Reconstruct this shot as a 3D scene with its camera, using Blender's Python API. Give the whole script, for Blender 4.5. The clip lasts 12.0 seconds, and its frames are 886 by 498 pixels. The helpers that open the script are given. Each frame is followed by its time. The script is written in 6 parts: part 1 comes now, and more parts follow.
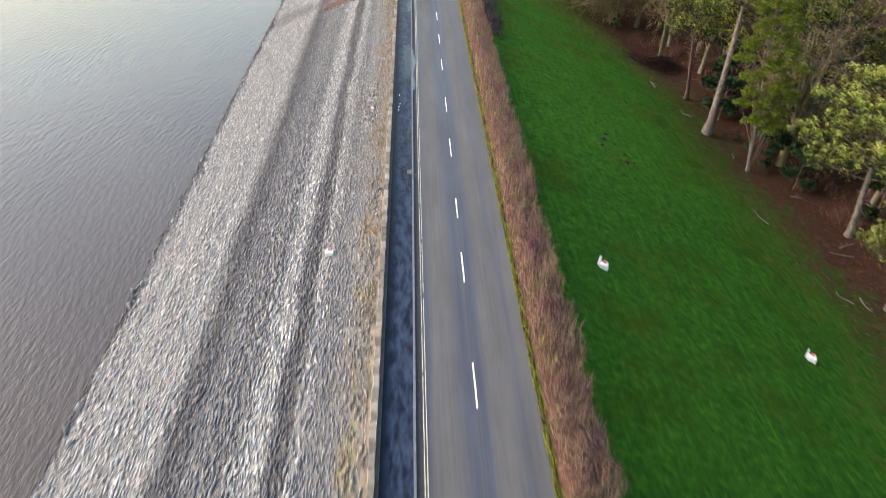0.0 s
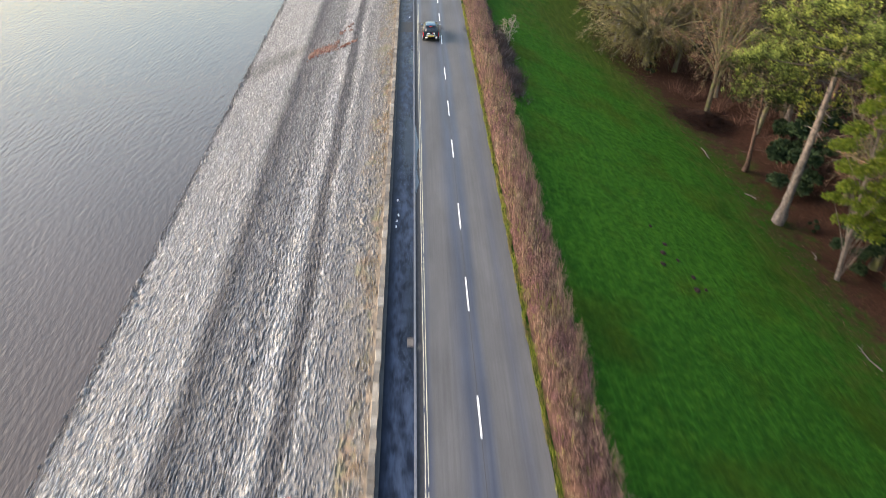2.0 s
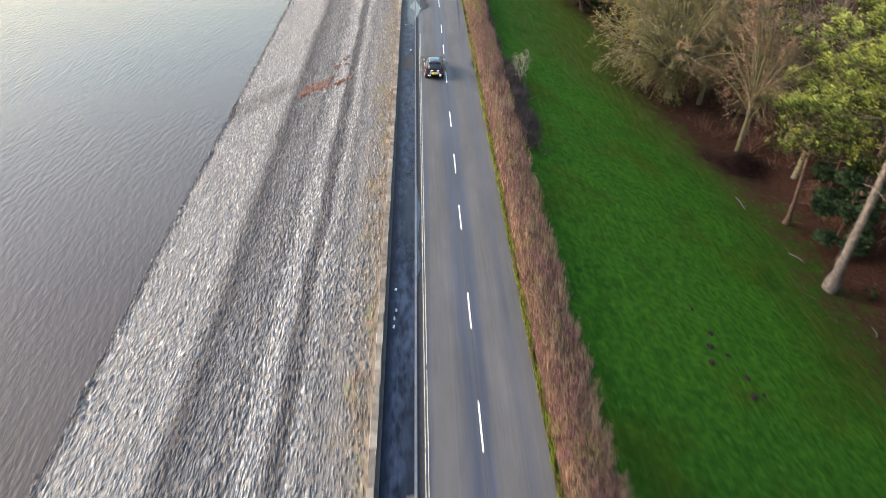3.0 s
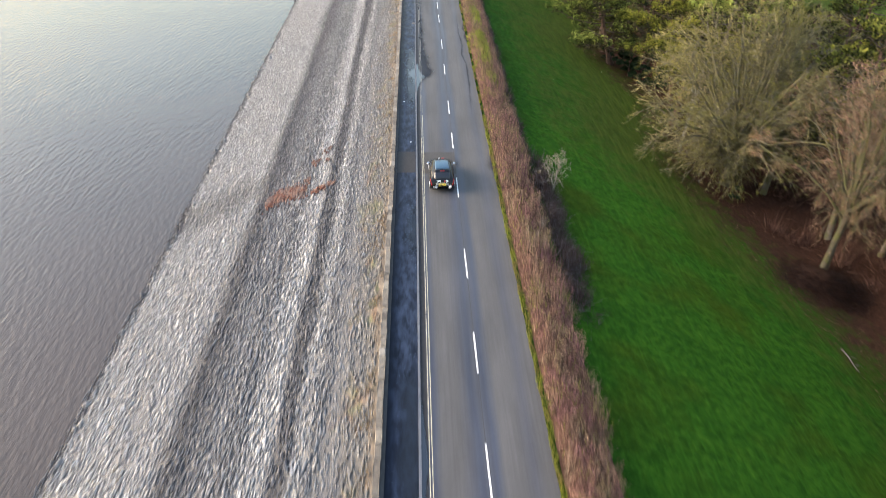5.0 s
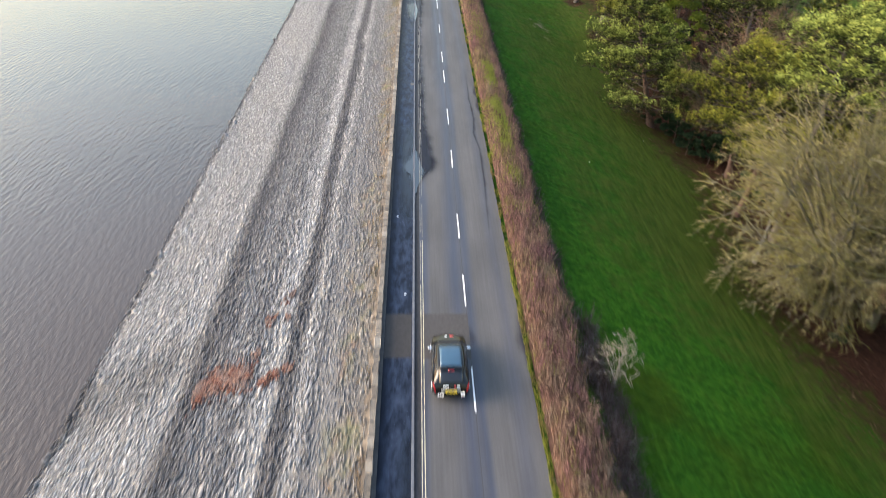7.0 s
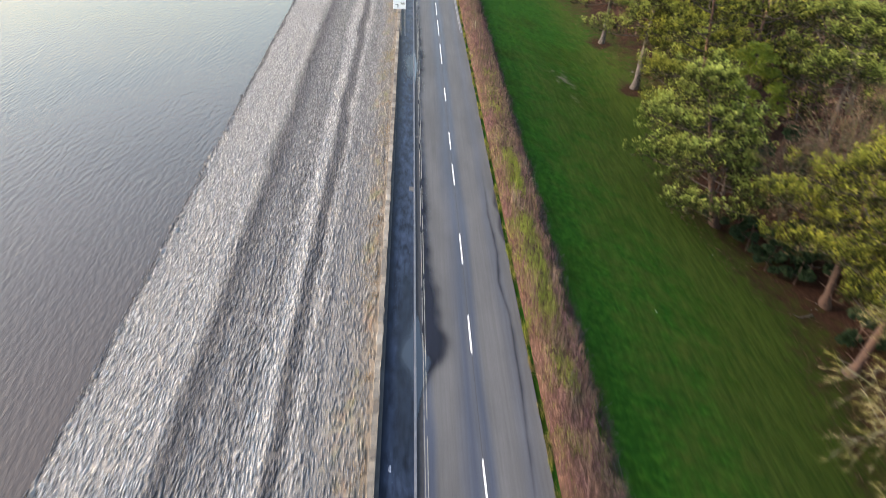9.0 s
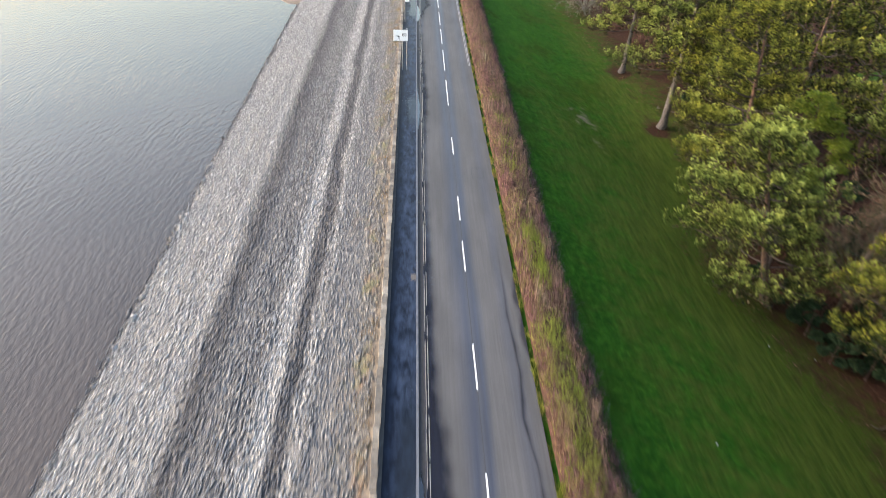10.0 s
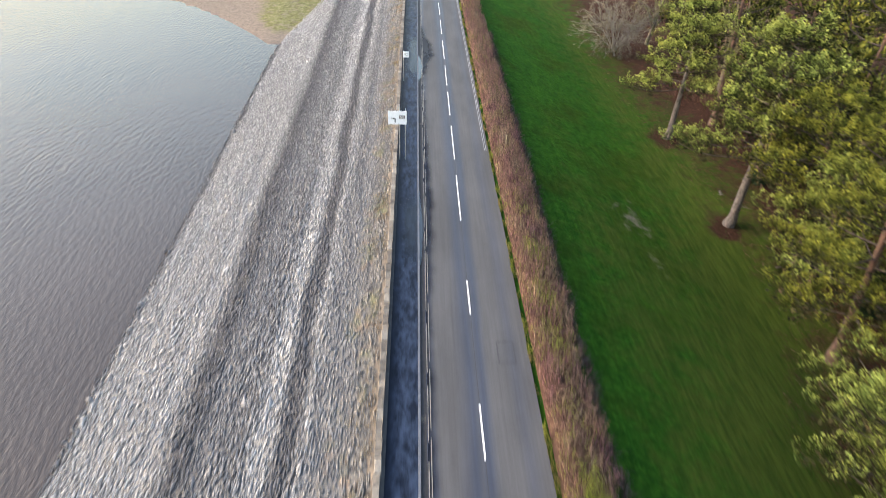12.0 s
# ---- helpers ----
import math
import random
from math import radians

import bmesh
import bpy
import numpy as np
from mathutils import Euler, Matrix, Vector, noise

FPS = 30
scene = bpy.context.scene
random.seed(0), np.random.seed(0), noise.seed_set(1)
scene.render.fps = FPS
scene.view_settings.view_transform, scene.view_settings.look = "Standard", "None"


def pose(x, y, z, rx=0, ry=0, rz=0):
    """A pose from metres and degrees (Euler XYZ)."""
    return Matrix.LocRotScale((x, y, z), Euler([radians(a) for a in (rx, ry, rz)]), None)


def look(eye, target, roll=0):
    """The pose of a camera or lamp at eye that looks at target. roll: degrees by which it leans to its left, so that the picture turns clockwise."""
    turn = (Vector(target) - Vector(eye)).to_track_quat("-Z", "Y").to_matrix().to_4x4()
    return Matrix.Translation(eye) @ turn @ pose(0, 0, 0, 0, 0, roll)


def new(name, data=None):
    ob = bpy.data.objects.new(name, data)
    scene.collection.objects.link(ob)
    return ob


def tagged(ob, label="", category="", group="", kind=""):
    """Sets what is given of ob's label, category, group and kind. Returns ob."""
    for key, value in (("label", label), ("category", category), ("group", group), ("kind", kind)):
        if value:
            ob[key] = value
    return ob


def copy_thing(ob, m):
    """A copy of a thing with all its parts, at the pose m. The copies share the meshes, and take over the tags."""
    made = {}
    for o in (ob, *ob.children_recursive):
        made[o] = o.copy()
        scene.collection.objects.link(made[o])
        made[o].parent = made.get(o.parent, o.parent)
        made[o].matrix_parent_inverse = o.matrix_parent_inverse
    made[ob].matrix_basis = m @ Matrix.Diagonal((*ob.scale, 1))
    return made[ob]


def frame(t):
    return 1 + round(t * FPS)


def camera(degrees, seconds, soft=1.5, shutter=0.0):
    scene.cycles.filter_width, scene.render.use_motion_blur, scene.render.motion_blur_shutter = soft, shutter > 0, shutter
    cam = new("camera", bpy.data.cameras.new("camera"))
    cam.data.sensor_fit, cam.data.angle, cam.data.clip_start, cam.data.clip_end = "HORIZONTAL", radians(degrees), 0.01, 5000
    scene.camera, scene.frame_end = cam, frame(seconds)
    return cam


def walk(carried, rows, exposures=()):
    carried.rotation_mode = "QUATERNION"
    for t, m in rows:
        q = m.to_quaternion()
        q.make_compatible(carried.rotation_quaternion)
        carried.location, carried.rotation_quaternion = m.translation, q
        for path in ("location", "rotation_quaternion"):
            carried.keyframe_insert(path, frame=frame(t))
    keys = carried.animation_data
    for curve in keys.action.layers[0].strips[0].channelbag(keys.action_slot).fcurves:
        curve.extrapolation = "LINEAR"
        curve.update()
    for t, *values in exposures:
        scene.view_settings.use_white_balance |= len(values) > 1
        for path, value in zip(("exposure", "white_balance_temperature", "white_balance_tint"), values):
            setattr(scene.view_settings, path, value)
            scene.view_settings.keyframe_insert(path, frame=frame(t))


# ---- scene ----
cam = camera(67.0, 12.0, 0.9, 0.85)
# seconds, x, y, z, yaw to the left, pitch up, roll
PATH = [
    (0.0, -2.881, -6.41, 25.975, -2.8, -36.535, 0.845),
    (0.5, -2.89, -1.754, 25.884, -2.816, -36.471, 0.911),
    (1.0, -2.911, 2.914, 25.794, -2.849, -36.491, 1.017),
    (1.5, -2.928, 7.639, 25.719, -2.824, -36.531, 1.1),
    (2.0, -2.932, 12.331, 25.662, -2.738, -36.411, 1.113),
    (2.5, -2.906, 17.055, 25.612, -2.619, -36.146, 1.057),
    (3.0, -2.84, 21.738, 25.561, -2.463, -35.901, 0.917),
    (3.2, -2.822, 23.629, 25.543, -2.407, -35.827, 0.864),
    (4.8, -3.217, 39.854, 25.583, -2.78, -35.06, 1.087),
    (5.0, -3.192, 41.933, 25.577, -2.786, -35.033, 1.13),
    (5.5, -3.103, 47.142, 25.556, -2.803, -35.005, 1.221),
    (6.0, -2.991, 52.378, 25.525, -2.855, -34.79, 1.242),
    (6.5, -2.915, 57.546, 25.49, -2.731, -34.713, 1.315),
    (7.0, -2.898, 62.662, 25.464, -2.737, -34.908, 1.466),
    (7.2, -2.896, 64.734, 25.457, -2.734, -34.901, 1.538),
    (8.8, -3.319, 81.739, 25.477, -3.343, -34.886, 2.101),
    (9.0, -3.344, 83.904, 25.473, -3.34, -34.775, 2.143),
    (9.5, -3.408, 89.3, 25.464, -3.268, -34.559, 2.236),
    (10.0, -3.443, 94.623, 25.484, -3.23, -34.474, 2.334),
    (10.5, -3.463, 99.87, 25.561, -3.203, -34.443, 2.329),
    (11.0, -3.476, 105.032, 25.701, -3.179, -34.422, 2.319),
    (11.5, -3.499, 110.128, 25.862, -3.145, -34.477, 2.259),
    (12.0, -3.49, 115.058, 26.018, -3.136, -34.549, 2.217),
]
walk(cam, [(t, pose(x, y, z, 0, 0, yaw) @ pose(0, 0, 0, 90 + pitch, 0, 0) @ pose(0, 0, 0, 0, 0, roll)) for t, x, y, z, yaw, pitch, roll in PATH],
     [(0.0, 2.07, 7100, 18), (7.0, 2.06, 7000, 18), (12.0, 2.04, 6900, 18)])

# ---- world, sun, exposure ----
SUN_ELEVATION, SUN_ROTATION = radians(25), radians(-84)
world = bpy.data.worlds.new("sky")
scene.world = world
world.use_nodes = True
wn = world.node_tree
sky = wn.nodes.new("ShaderNodeTexSky")
sky.sky_type = "NISHITA"
sky.sun_disc = False
sky.sun_elevation, sky.sun_rotation = SUN_ELEVATION, SUN_ROTATION
sky.air_density, sky.dust_density, sky.ozone_density = 1.9, 3.0, 3.5
wn.links.new(sky.outputs[0], wn.nodes["Background"].inputs[0])
wn.nodes["Background"].inputs[1].default_value = 0.15
sun = new("sun", bpy.data.lights.new("sun", "SUN"))
sun.data.energy, sun.data.angle, sun.data.color = 1.4, radians(32), (1.0, 0.94, 0.86)
sun_way = Vector((math.sin(SUN_ROTATION) * math.cos(SUN_ELEVATION), math.cos(SUN_ROTATION) * math.cos(SUN_ELEVATION), math.sin(SUN_ELEVATION)))
sun.matrix_world = look(sun_way * 100, (0, 0, 0))


# ---- materials ----
def shader(name):
    m = bpy.data.materials.new(name)
    m.use_nodes = True
    nt = m.node_tree
    return m, nt, nt.nodes["Principled BSDF"]


def link(nt, a, b):
    nt.links.new(a, b)


def noise_node(nt, scale, detail=4.0, rough=0.55, stretch=None, vec=None):
    """Noise in metres of the world; stretch scales the axes."""
    if vec is None:
        vec = nt.nodes.new("ShaderNodeNewGeometry").outputs["Position"]
    if stretch:
        mp = nt.nodes.new("ShaderNodeMapping")
        mp.inputs["Scale"].default_value = stretch
        link(nt, vec, mp.inputs[0])
        vec = mp.outputs[0]
    n = nt.nodes.new("ShaderNodeTexNoise")
    n.inputs["Scale"].default_value = scale
    n.inputs["Detail"].default_value = detail
    n.inputs["Roughness"].default_value = rough
    link(nt, vec, n.inputs["Vector"])
    return n.outputs["Fac"]


def ramp(nt, fac, stops):
    r = nt.nodes.new("ShaderNodeValToRGB")
    e = r.color_ramp.elements
    while len(e) < len(stops):
        e.new(0.5)
    for k, (p, c) in zip(e, stops):
        k.position = p
        k.color = (*c, 1) if isinstance(c, tuple) else (c, c, c, 1)
    link(nt, fac, r.inputs[0])
    return r.outputs[0]


def mix(nt, fac, a, b, how="MIX"):
    n = nt.nodes.new("ShaderNodeMix")
    n.data_type, n.blend_type = "RGBA", how
    for sock, v in ((n.inputs[0], fac), (n.inputs[6], a), (n.inputs[7], b)):
        if isinstance(v, bpy.types.NodeSocket):
            link(nt, v, sock)
        elif isinstance(v, tuple):
            sock.default_value = (*v, 1)
        else:
            sock.default_value = v
    return n.outputs[2]


def calc(nt, how, a, b=0.0, c=0.0):
    n = nt.nodes.new("ShaderNodeMath")
    n.operation = how
    for sock, v in zip(n.inputs, (a, b, c)):
        if isinstance(v, bpy.types.NodeSocket):
            link(nt, v, sock)
        else:
            sock.default_value = v
    return n.outputs[0]


def bump(nt, bsdf, height, strength=0.4, distance=0.02):
    b = nt.nodes.new("ShaderNodeBump")
    b.inputs["Strength"].default_value, b.inputs["Distance"].default_value = strength, distance
    link(nt, height, b.inputs["Height"])
    link(nt, b.outputs[0], bsdf.inputs["Normal"])


def axis(nt, which):
    tc = nt.nodes.new("ShaderNodeTexCoord")
    s = nt.nodes.new("ShaderNodeSeparateXYZ")
    link(nt, tc.outputs["Object"], s.inputs[0])
    return s.outputs[which]


def simple(name, color, rough=0.6, metal=0.0, vary=0.25, scale=6.0, coat=0.0, gloss=0.5):
    """A plain material with mottling and fine relief."""
    m, nt, b = shader(name)
    dark = tuple(c * (1 - vary) for c in color)
    light = tuple(min(1, c * (1 + vary)) for c in color)
    link(nt, ramp(nt, noise_node(nt, scale), [(0.3, dark), (0.7, light)]), b.inputs["Base Color"])
    b.inputs["Roughness"].default_value, b.inputs["Metallic"].default_value = rough, metal
    b.inputs["Coat Weight"].default_value = coat
    b.inputs["Specular IOR Level"].default_value = gloss
    return m


def island_mat(name, stops, rough=0.8, patch=None, patch_scale=0.3, translucent=0.0):
    """For twigs, needles and stones: colour by island, shifted in large patches."""
    m, nt, b = shader(name)
    g = nt.nodes.new("ShaderNodeNewGeometry")
    col = ramp(nt, g.outputs["Random Per Island"], stops)
    if patch:
        f = ramp(nt, noise_node(nt, patch_scale, 3), [(0.42, 0.0), (0.62, 1.0)])
        col = mix(nt, f, col, mix(nt, 0.75, col, patch))
    link(nt, col, b.inputs["Base Color"])
    b.inputs["Roughness"].default_value = rough
    b.inputs["Specular IOR Level"].default_value = 0.1
    if translucent:
        t = nt.nodes.new("ShaderNodeBsdfTranslucent")
        link(nt, col, t.inputs[0])
        mx = nt.nodes.new("ShaderNodeMixShader")
        mx.inputs[0].default_value = translucent
        link(nt, b.outputs[0], mx.inputs[1])
        link(nt, t.outputs[0], mx.inputs[2])
        link(nt, mx.outputs[0], nt.nodes["Material Output"].inputs[0])
    return m


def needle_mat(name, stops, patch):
    """Conifer needles: inner shade is put into the colour, paler towards each shoot's tip; tone by shoot and by tree, a
    little by needle.
    """
    m, nt, b = shader(name)
    rnd = nt.nodes.new("ShaderNodeNewGeometry").outputs["Random Per Island"]
    tree = nt.nodes.new("ShaderNodeObjectInfo").outputs["Random"]
    f = calc(nt, "MULTIPLY_ADD", calc(nt, "SUBTRACT", rnd, 0.5), 0.1, noise_node(nt, 1.1, 3, 0.6))
    f = calc(nt, "MULTIPLY_ADD", calc(nt, "SUBTRACT", tree, 0.5), 0.12, f)
    tip_attr = nt.nodes.new("ShaderNodeAttribute")
    tip_attr.attribute_name = "tipward"
    # crown shade painted in: needles darken from the tip down to the shoot's base
    f = calc(nt, "MULTIPLY_ADD", calc(nt, "SUBTRACT", tip_attr.outputs["Fac"], 0.6), 0.42, f)
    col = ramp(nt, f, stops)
    col = mix(nt, ramp(nt, noise_node(nt, 0.55, 3), [(0.42, 0.0), (0.62, 0.7)]), col, mix(nt, 1.0, col, patch, "MULTIPLY"))
    link(nt, col, b.inputs["Base Color"])
    b.inputs["Roughness"].default_value = 0.85
    b.inputs["Specular IOR Level"].default_value = 0.08
    t = nt.nodes.new("ShaderNodeBsdfTranslucent")
    link(nt, col, t.inputs[0])
    mx = nt.nodes.new("ShaderNodeMixShader")
    mx.inputs[0].default_value = 0.1
    link(nt, b.outputs[0], mx.inputs[1])
    link(nt, t.outputs[0], mx.inputs[2])
    link(nt, mx.outputs[0], nt.nodes["Material Output"].inputs[0])
    return m


def make_hedge_mat():
    """Stems that shade from stem to stem, in clumps of orange-tan, wine red, grey and olive."""
    m, nt, b = shader("red_brown_hedge_stems")
    rnd = nt.nodes.new("ShaderNodeNewGeometry").outputs["Random Per Island"]
    tone = ramp(nt, rnd, [(0.0, 0.22), (0.35, 0.62), (0.7, 1.2), (1.0, 2.1)])
    hue = ramp(nt, noise_node(nt, 0.75, 4, 0.6, (1, 0.7, 0.3)), [(0.3, (0.115, 0.052, 0.056)), (0.42, (0.16, 0.083, 0.08)), (0.5, (0.175, 0.103, 0.075)), (0.59, (0.2, 0.132, 0.09)), (0.72, (0.165, 0.138, 0.1))])
    olive = ramp(nt, noise_node(nt, 1.3, 3, 0.6, (1, 0.6, 0.3)), [(0.56, 0.0), (0.68, 0.6)])
    link(nt, mix(nt, 1.0, mix(nt, olive, hue, (0.12, 0.115, 0.04)), tone, "MULTIPLY"), b.inputs["Base Color"])
    b.inputs["Roughness"].default_value, b.inputs["Specular IOR Level"].default_value = 0.85, 0.1
    return m


def make_ground_mat():
    m, nt, b = shader("grass_and_leaf_litter")
    fine, mid, big = noise_node(nt, 9, 5, 0.75), noise_node(nt, 2.0, 5, 0.65), noise_node(nt, 0.13, 3)
    streak = noise_node(nt, 1.0, 3, 0.6, (3.0, 0.35, 1.0))
    green = ramp(nt, mid, [(0.28, (0.006731, 0.03067, 0.0033)), (0.5, (0.01282, 0.05389, 0.005203)), (0.72, (0.02563, 0.07958, 0.007616))])
    olive = ramp(nt, mid, [(0.3, (0.01365, 0.03016, 0.00297)), (0.7, (0.02471, 0.04525, 0.004596))])
    col = mix(nt, ramp(nt, big, [(0.5, 0.0), (0.68, 0.85)]), green, olive)
    col = mix(nt, 0.55, col, ramp(nt, fine, [(0.25, 0.45), (0.75, 1.5)]), "MULTIPLY")
    col = mix(nt, 0.25, col, ramp(nt, streak, [(0.3, 0.5), (0.7, 1.45)]), "MULTIPLY")
    col = mix(nt, 0.6, col, ramp(nt, noise_node(nt, 0.33, 4, 0.6), [(0.32, (0.75, 0.82, 0.8)), (0.68, (1.3, 1.16, 1.05))]), "MULTIPLY")
    col = mix(nt, 0.5, col, ramp(nt, noise_node(nt, 1.0, 3, 0.6, (5.0, 0.1, 1.0)), [(0.3, 0.78), (0.6, 1.0), (0.75, 1.5)]), "MULTIPLY")
    litter = ramp(nt, noise_node(nt, 5, 6, 0.75), [(0.25, (0.009, 0.006, 0.004)), (0.45, (0.024, 0.012, 0.008)), (0.62, (0.05, 0.024, 0.016)), (0.8, (0.12, 0.062, 0.04))])
    mud = ramp(nt, noise_node(nt, 2, 5, 0.7), [(0.3, (0.11, 0.09, 0.074)), (0.7, (0.21, 0.173, 0.14))])
    straw = ramp(nt, streak, [(0.3, (0.02056, 0.03696, 0.005595)), (0.7, (0.047, 0.06467, 0.01017))])
    moss = ramp(nt, noise_node(nt, 1.5, 5, 0.7), [(0.3, (0.075, 0.07, 0.04)), (0.5, (0.12, 0.12, 0.05)), (0.7, (0.2, 0.185, 0.11))])
    lush = mix(nt, 1.0, col, (1.3, 1.2, 1.1), "MULTIPLY")
    for name, layer in (("lush", lush), ("dry", straw), ("litter", litter), ("mud", mud), ("moss", moss)):
        a = nt.nodes.new("ShaderNodeAttribute")
        a.attribute_name = name
        edge = calc(nt, "ADD", a.outputs["Fac"], calc(nt, "MULTIPLY", calc(nt, "SUBTRACT", noise_node(nt, 0.6, 6, 0.7), 0.5), 1.5))
        col = mix(nt, ramp(nt, edge, [(0.3, 0.0), (0.75, 1.0)]), col, layer)
    link(nt, col, b.inputs["Base Color"])
    b.inputs["Roughness"].default_value = 0.95
    b.inputs["Specular IOR Level"].default_value = 0.04
    b.inputs["Sheen Weight"].default_value, b.inputs["Sheen Roughness"].default_value = 0.6, 0.4
    link(nt, col, b.inputs["Sheen Tint"])
    bump(nt, b, fine, 0.9, 0.1)
    return m


def make_water_mat():
    m, nt, b = shader("rippled_reservoir_water")
    tc = nt.nodes.new("ShaderNodeTexCoord")
    mp = nt.nodes.new("ShaderNodeMapping")
    mp.inputs["Rotation"].default_value[2] = radians(24)
    mp.inputs["Scale"].default_value = (2.3, 0.75, 1)
    link(nt, tc.outputs["Object"], mp.inputs[0])
    a = noise_node(nt, 1.35, 3, 0.55, None, mp.outputs[0])
    c = noise_node(nt, 2.9, 2, 0.5, None, mp.outputs[0])
    calm = ramp(nt, noise_node(nt, 0.03, 3), [(0.35, 0.6), (0.65, 1.0)])
    h = calc(nt, "MULTIPLY", calc(nt, "ADD", a, calc(nt, "MULTIPLY", c, 0.2)), calm)
    bump(nt, b, h, 0.5, 0.16)
    silt = ramp(nt, noise_node(nt, 0.05, 3), [(0.3, (0.04617, 0.03531, 0.02743)), (0.7, (0.0571, 0.04361, 0.03401))])
    link(nt, silt, b.inputs["Base Color"])
    b.inputs["Roughness"].default_value = 0.06
    b.inputs["IOR"].default_value = 1.43
    return m


def make_road_mat():
    m, nt, b = shader("worn_damp_asphalt")
    x = axis(nt, 0)
    wob = calc(nt, "MULTIPLY", calc(nt, "SUBTRACT", noise_node(nt, 1.0, 3, 0.5, (0.6, 0.07, 1)), 0.5), 0.9)
    pos = calc(nt, "MULTIPLY_ADD", calc(nt, "ADD", x, wob), 1 / 6.2, 0.5)
    dry = (0.06153, 0.06026, 0.0599)
    # the wet bands carry the sky's blue reflection in their colour
    wet = (0.03125, 0.03629, 0.05148)
    half = (0.04709, 0.04827, 0.05572)
    band = ramp(nt, pos, [(0.0, wet), (0.1, wet), (0.16, dry), (0.3, dry), (0.38, half), (0.44, wet), (0.49, half), (0.55, wet), (0.62, dry), (0.76, dry), (0.84, half), (0.92, dry), (1.0, dry)])
    blot = ramp(nt, noise_node(nt, 0.5, 4, 0.6, (1, 0.25, 1)), [(0.35, 0.82), (0.65, 1.12)])
    grain = ramp(nt, noise_node(nt, 45, 3, 0.8), [(0.3, 0.75), (0.7, 1.25)])
    worn = ramp(nt, noise_node(nt, 1.0, 4, 0.6, (7.0, 0.12, 1.0)), [(0.3, 0.88), (0.7, 1.1)])
    col = mix(nt, 1.0, mix(nt, 1.0, mix(nt, 1.0, band, worn, "MULTIPLY"), blot, "MULTIPLY"), grain, "MULTIPLY")
    link(nt, col, b.inputs["Base Color"])
    bw = nt.nodes.new("ShaderNodeRGBToBW")
    link(nt, band, bw.inputs[0])
    link(nt, ramp(nt, bw.outputs[0], [(0.036, 0.45), (0.066, 0.8)]), b.inputs["Roughness"])
    b.inputs["Specular IOR Level"].default_value = 0.35
    bump(nt, b, noise_node(nt, 60, 2), 0.3, 0.01)
    return m


def make_pavement_mat():
    m, nt, b = shader("wet_dark_footway_asphalt")
    big = noise_node(nt, 1.3, 5, 0.7, (1, 0.5, 1))
    col = ramp(nt, big, [(0.3, (0.004, 0.006, 0.011)), (0.5, (0.006, 0.0088, 0.016)), (0.6, (0.01, 0.0145, 0.025)), (0.75, (0.026, 0.036, 0.054))])
    # sky reflections painted as pale blue patches, faded out in the wall's shade
    sky_patches = ramp(nt, noise_node(nt, 1.0, 5, 0.7, (2.2, 0.8, 1)), [(0.4, 0.0), (0.62, 0.9)])
    inner = ramp(nt, calc(nt, "MULTIPLY_ADD", axis(nt, 0), 0.5, 2.6), [(0.28, 0.0), (0.5, 1.0)])
    col = mix(nt, calc(nt, "MULTIPLY", sky_patches, inner), col, (0.031, 0.045, 0.074))
    link(nt, mix(nt, 1.0, col, ramp(nt, noise_node(nt, 40, 3, 0.8), [(0.3, 0.75), (0.7, 1.25)]), "MULTIPLY"), b.inputs["Base Color"])
    link(nt, ramp(nt, big, [(0.35, 0.35), (0.7, 0.55)]), b.inputs["Roughness"])
    b.inputs["Specular IOR Level"].default_value = 0.07
    bump(nt, b, noise_node(nt, 50, 2), 0.25, 0.01)
    return m


